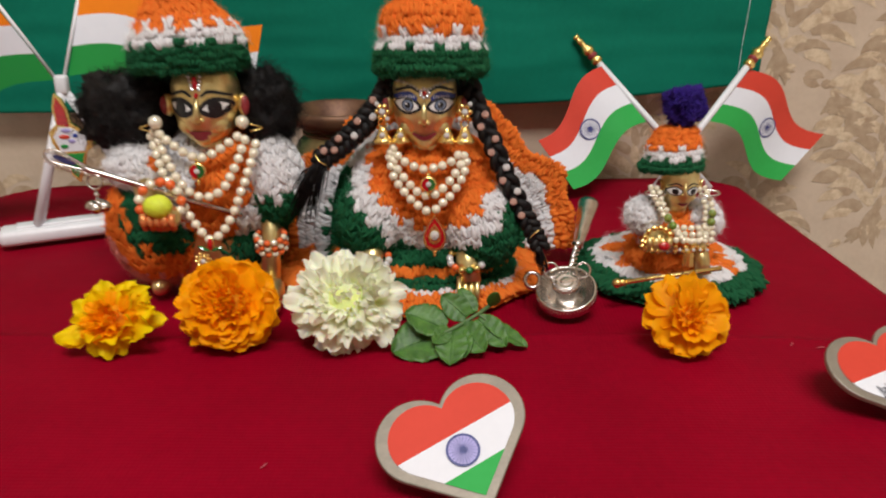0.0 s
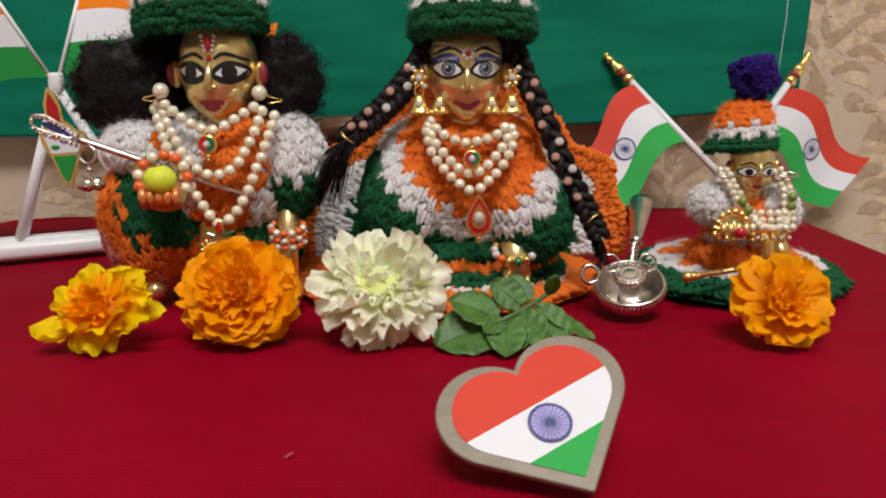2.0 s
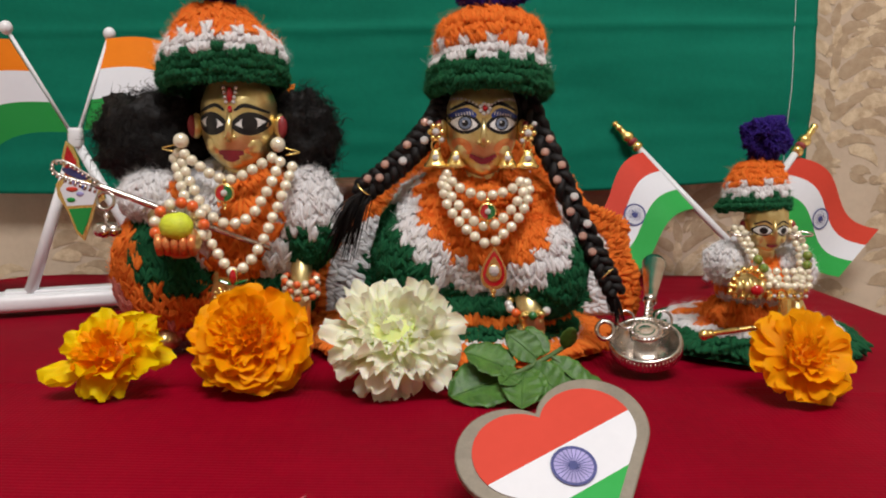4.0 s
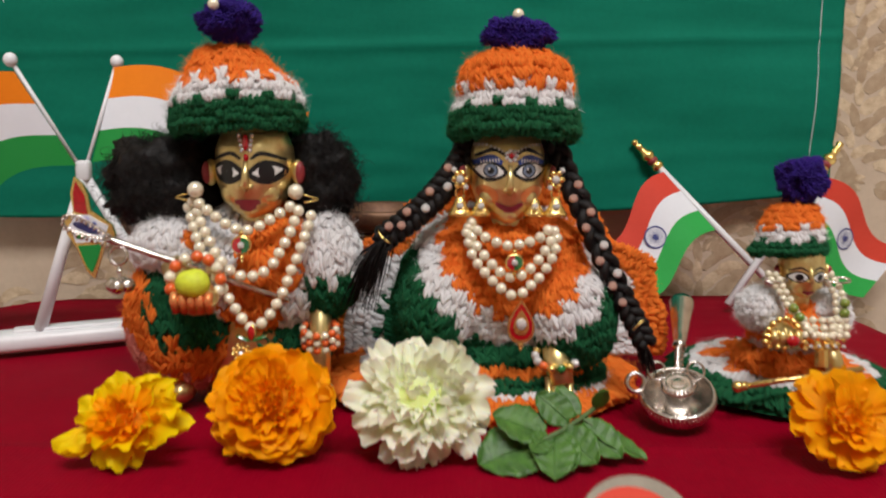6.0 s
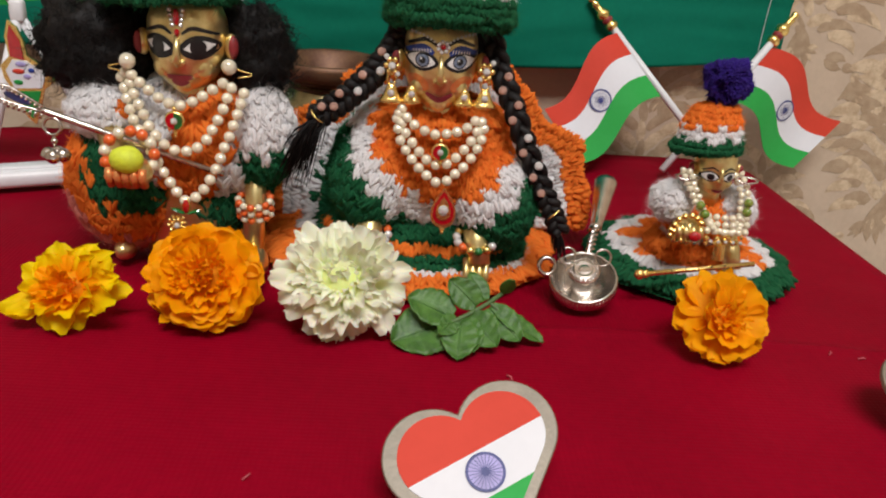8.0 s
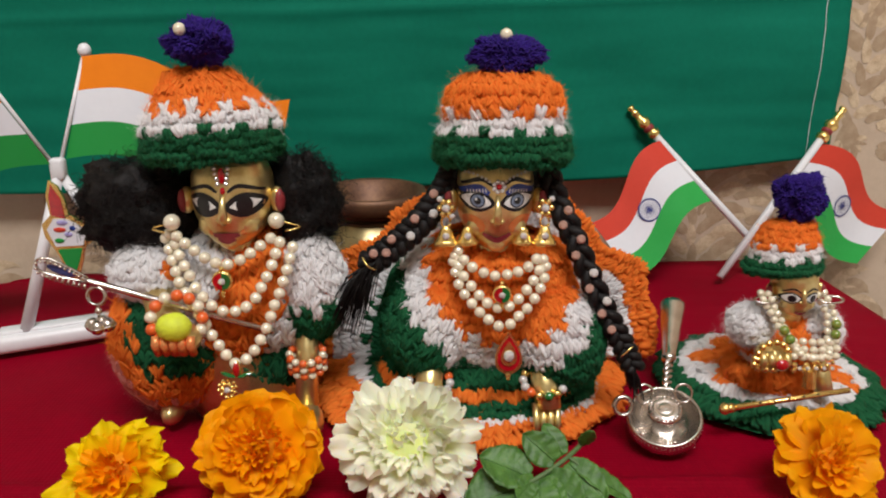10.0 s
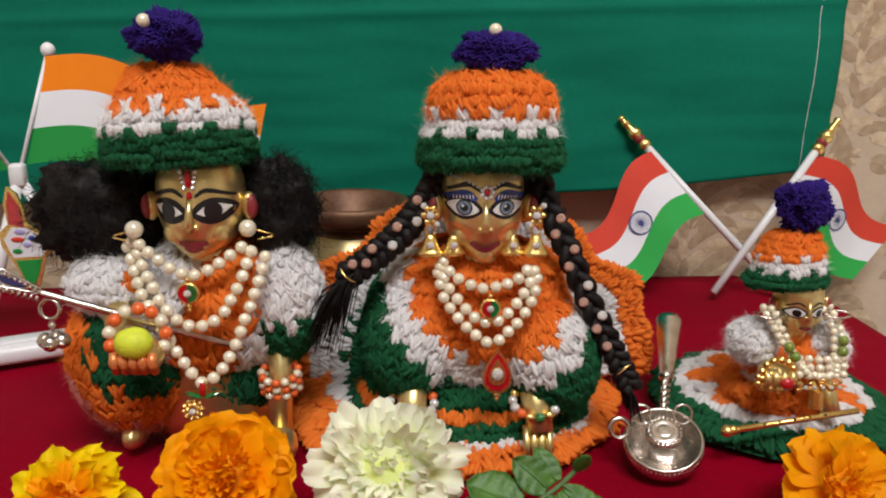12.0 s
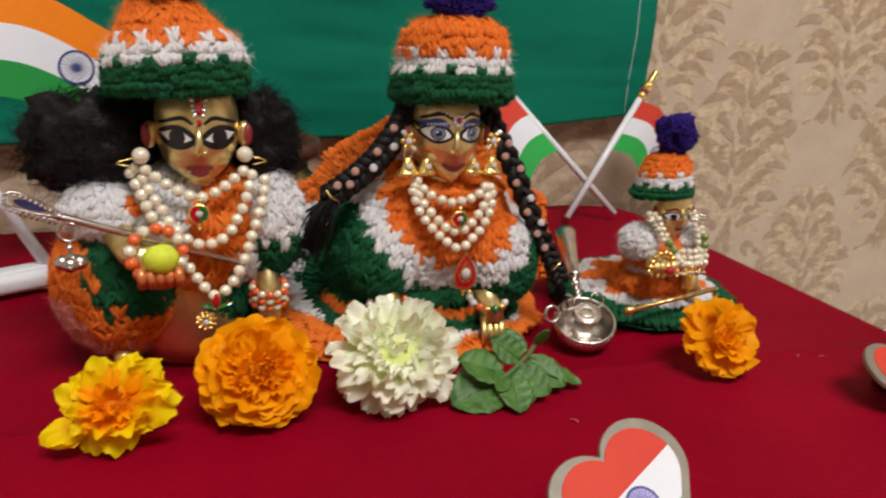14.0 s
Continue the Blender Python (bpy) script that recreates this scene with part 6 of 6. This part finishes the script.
# jewels of the small idol
necklace("double pearl garland with green beads round the small idol", [
    [(0.1310, 0.470, 0.0715), (0.1335, 0.463, 0.0640), (0.1400, 0.4575, 0.0530), (0.1480, 0.4545, 0.0440), (0.1500, 0.4540, 0.0405)],
    [(0.1345, 0.469, 0.0715), (0.1370, 0.462, 0.0640), (0.1430, 0.4575, 0.0520), (0.1520, 0.4545, 0.0420)],
    [(0.1640, 0.470, 0.0715), (0.1680, 0.464, 0.0620), (0.1660, 0.4580, 0.0500), (0.1600, 0.4550, 0.0420)],
    [(0.1610, 0.470, 0.0700), (0.1640, 0.463, 0.0600), (0.1620, 0.4570, 0.0480), (0.1560, 0.4545, 0.0410)],
    [(0.1480, 0.4535, 0.0440), (0.1560, 0.4525, 0.0425), (0.1640, 0.4540, 0.0445)],
], 0.0019)


def small_jewels():
    t = thing("green_bead", "pair of green gold-flecked beads on the pearl garland", "bead", at=(0.1395, 0.4565, 0.055))
    for p in ((0.1395, 0.4562, 0.0560), (0.1425, 0.4550, 0.0515), (0.1672, 0.4590, 0.0580), (0.1665, 0.4570, 0.0532)):
        part("bead", Shape().ball(p, 0.0026, 12, 8), GREEN_BEAD, t)
    t = thing("pearl_cluster", "three short rows of pearls at the small idol's chest", "necklace", at=(0.155, 0.454, 0.040))
    me = bead_mesh("pearl", 0.0021, PEARL, 10, 8)
    for r in range(3):
        for k in range(6):
            shared("pearl", me, t, Matrix.Translation((0.1455 + 0.0043 * k + 0.0006 * (r % 2), 0.4545 - 0.0012 * r + 0.0010 * abs(k - 2.5), 0.0498 - 0.0038 * r)))
    t = thing("gilt_clasp", "gilt filigree clasp with small crystals under the garland", "clasp", at=(0.155, 0.452, 0.038))
    sh = Shape()
    for k in range(26):
        sh.ball((0.1555 + rnd(-0.011, 0.011), 0.4520 + rnd(-0.0015, 0.0015), 0.0375 + rnd(-0.002, 0.003)), rnd(0.0010, 0.0017), 7, 5)
    sh.tube([(0.153, 0.451, 0.036), (0.153, 0.450, 0.027)], [0.0032, 0.0036], 8)
    part("filigree", sh, GOLD, t, "", False)
    for k in range(5):
        part("crystal", Shape().ball((0.147 + k * 0.0042, 0.4500, 0.0375), 0.0011, 7, 5), DIAMOND, t, "", False)
    t = thing("hand_ornament", "gilt beaded ornament round the small idol's raised hand", "bracelet", at=(0.134, 0.452, 0.043))
    me = bead_mesh("bead", 0.0019, GOLD, 8, 6)
    for k in range(13):
        shared("bead", me, t, Matrix.Translation((0.133 + 0.0078 * math.cos(k * 0.4833), 0.4510, 0.044 + 0.0076 * math.sin(k * 0.4833))))
    for k in range(7):
        shared("bead", me, t, Matrix.Translation((0.1275 + 0.0038 * math.cos(k * 0.8976), 0.4515, 0.041 + 0.0038 * math.sin(k * 0.8976))))
    part("stone", Shape().ball((0.1365, 0.4470, 0.0410), (0.0036, 0.0022, 0.0030), 10, 6), RUBY, t, "dark red stone")
    t = thing("nose_ring", "thin silver wire hoops at the small idol's ears", "earring", at=(GX, 0.466, 0.074))
    for sg in (-1, 1):
        c = V((GX + sg * 0.0165, 0.4660, 0.0690))
        part("hoop", Shape().tube([c + V((0.0065 * math.cos(q), 0.003 * math.sin(q), 0.0009 * math.sin(q))) for q in np.linspace(0, 6.28, 24)[:-1]], 0.0006, 6, closed=True), SILVER, t)
    t = thing("gold_flute", "slim gilt flute lying across the small mat", "flute", at=(0.112, 0.446, 0.02))
    a, b = V((0.1115, 0.4455, 0.0175)), V((0.173, 0.4475, 0.0265))
    part("pipe", Shape().tube([a, b], 0.0015, 10), GOLD, t)
    part("mouthpiece", Shape().tube([a - (b - a) * 0.02, a + (b - a) * 0.04], 0.0024, 10).ball(a - (b - a) * 0.035, 0.0030, 10, 7), GOLD, t)
    # black dots on the solid pipe give the shaded inside of the holes
    for k in range(5):
        q = a + (b - a) * (0.25 + 0.12 * k)
        part("finger_hole", Shape().ball(q + V((0, -0.0011, 0.0011)), 0.0006, 6, 5), BLACK, t)


small_jewels()

sg1 = egg((0.1295, 0.476, 0.0515), (0.0108, 0.013, 0.0112))
sg2 = egg((0.1680, 0.480, 0.0470), (0.0115, 0.014, 0.0130))
sg3 = egg((0.1500, 0.484, 0.0390), (0.0215, 0.018, 0.0190))
sg4 = egg((0.1500, 0.486, 0.0200), (0.0260, 0.0220, 0.0130))
garment("crochet_dress", "small crocheted woollen dress in white and orange", [
    ((0.1500, 0.486, 0.0200), sg4, 7, 28, lambda u, v, j: W_ if j > 5 else O_, ("skirt_band", "skirt", None, None)),
    ((0.1490, 0.484, 0.0480), sg3, 10, 28, lambda u, v, j: O_ if v > 0.42 else W_, ("front", "hem", None, None)),
    ((0.1290, 0.478, 0.0520), sg1, 9, 20, lambda u, v, j: W_, (None, "sleeve", None, None)),
    ((0.1685, 0.480, 0.0480), sg2, 9, 20, lambda u, v, j: W_, (None, "sleeve", None, None)),
], hair=0.0032)


# ---------------- metalware ----------------
def ladle():
    c, top = V((0.0775, 0.4415, 0.0150)), V((0.1030, 0.5250, 0.0420))
    n = V((-0.14, -0.42, 0.90)).normalized()
    m = Matrix.Translation(c) @ n.to_track_quat("Z", "Y").to_matrix().to_4x4()
    t = thing("silver_ladle", "small silver ritual ladle with embossed cup, resting on the cloth", "ladle", at=(c.x, c.y, 0))
    part("bowl", Shape().lathe([(0.003, -0.0140), (0.010, -0.0126), (0.0150, -0.0092), (0.0172, -0.0072), (0.0182, -0.0068), (0.0186, -0.0056), (0.0186, 0.0), (0.0180, 0.0012), (0.0170, 0.0008), (0.0163, -0.0016), (0.0138, -0.0066), (0.0092, -0.0096), (0.0001, -0.0106)], 48, m=m), SILVER, t, "open round silver bowl")
    part("drum", Shape().lathe([(0.0070, -0.0104), (0.0062, -0.0090), (0.0062, 0.0030), (0.0070, 0.0045)], 28, m=m), SILVER, t, "plain drum under the medallion")
    for a in (-2.2, -1.2):
        part("stud", Shape().ball(m @ V((0.0166 * math.cos(a), 0.0166 * math.sin(a), 0.0014)), 0.0012, 10, 7), SILVER, t)
    for k in range(56):
        a = 2 * math.pi * k / 56
        q = m @ V((0.0186 * math.cos(a), 0.0186 * math.sin(a), -0.0006))
        r = m @ V((0.0186 * math.cos(a), 0.0186 * math.sin(a), -0.0058))
        part("rib", Shape().tube([q, r], 0.00042, 4), SILVER, t)
    # embossed medallion over the back half of the bowl
    mm = m @ Matrix.Translation((0, 0, 0.0066)) @ Matrix.Scale(0.78, 4)
    part("medallion", Shape().lathe([(0.0108, -0.004), (0.0110, -0.001), (0.0100, 0.0006), (0.0088, 0.0002), (0.0078, 0.0009), (0.0055, 0.0010), (0.0048, 0.0004), (0.0040, 0.0012), (0.0022, 0.0008), (0.0001, 0.0016)], 32, m=mm), SILVER, t, "embossed silver medallion")
    sh = Shape()
    for k in range(22):
        a = 2 * math.pi * k / 22
        sh.ball(mm @ V((0.0094 * math.cos(a), 0.0094 * math.sin(a), 0.0008)), 0.0009, 7, 5)
    part("beading", sh, SILVER, t)
    d = (top - c).normalized()
    neck = c + d * 0.020
    tw = Shape()
    for ph in (0, 3.14):
        tw.tube([neck + d * (0.024 * k / 24) + (d.orthogonal().normalized() * math.cos(ph + k * 0.7) + d.cross(d.orthogonal().normalized()) * math.sin(ph + k * 0.7)) * 0.0012 for k in range(25)], 0.0014, 6)
    part("twisted_neck", tw, SILVER, t)
    q = d.to_track_quat("Z", "Y").to_matrix().to_4x4()
    L = (top - neck).length
    part("handle", Shape().lathe([(0.0026, 0.022), (0.0040, 0.024), (0.0034, 0.027), (0.0040, 0.034), (0.0070, L - 0.003), (0.0074, L), (0.0064, L + 0.0005), (0.004, L - 0.010)], 24, m=Matrix.Translation(neck) @ q), SILVER, t, "flared silver handle")
    for sx, s in ((-0.0205, 0.0045), (-0.009, 0.0045), (0.011, 0.0045)):
        p = c + V((sx, 0.008 if abs(sx) < 0.02 else 0.004, 0.009 if abs(sx) < 0.02 else 0.004))
        part("loop", Shape().tube([p + V((s * math.cos(a), 0.3 * s * math.sin(a), s * math.sin(a))) for a in np.linspace(0, 6.28, 22)[:-1]], 0.0013 if abs(sx) > 0.02 else 0.0007, 7, closed=True), SILVER, t)


ladle()


def water_pot():
    m = Matrix.Translation((-0.0860, 0.648, 0.0)) @ Matrix.Diagonal((0.96, 0.96, 0.86, 1))
    t = thing("brass_pot", "tarnished brass water pot with wide dark rim, behind the idols", "pot", at=(-0.0860, 0.648, 0))
    part("body", Shape().lathe([(0.020, 0.0), (0.026, 0.003), (0.038, 0.020), (0.043, 0.040), (0.0415, 0.058), (0.0360, 0.069), (0.0305, 0.076), (0.0295, 0.082)], 48, m=m), POT_BRASS, t, "rounded brass belly")
    part("rim", Shape().lathe([(0.0300, 0.080), (0.0320, 0.0845), (0.0375, 0.0860), (0.0405, 0.0885), (0.0418, 0.0960), (0.0412, 0.1000), (0.0390, 0.1008), (0.0368, 0.0992), (0.0340, 0.0940), (0.0290, 0.0880), (0.0260, 0.0780), (0.0001, 0.0740)], 48, m=m), OLD_BRASS, t, "flared dark rim")
    for z, r in ((0.0835, 0.0318), (0.0775, 0.0306)):
        part("ring", Shape().tube([m @ V((r * math.cos(a), r * math.sin(a), z)) for a in np.linspace(0, 6.2832, 41)[:-1]], 0.0014, 7, closed=True), OLD_BRASS, t)


water_pot()
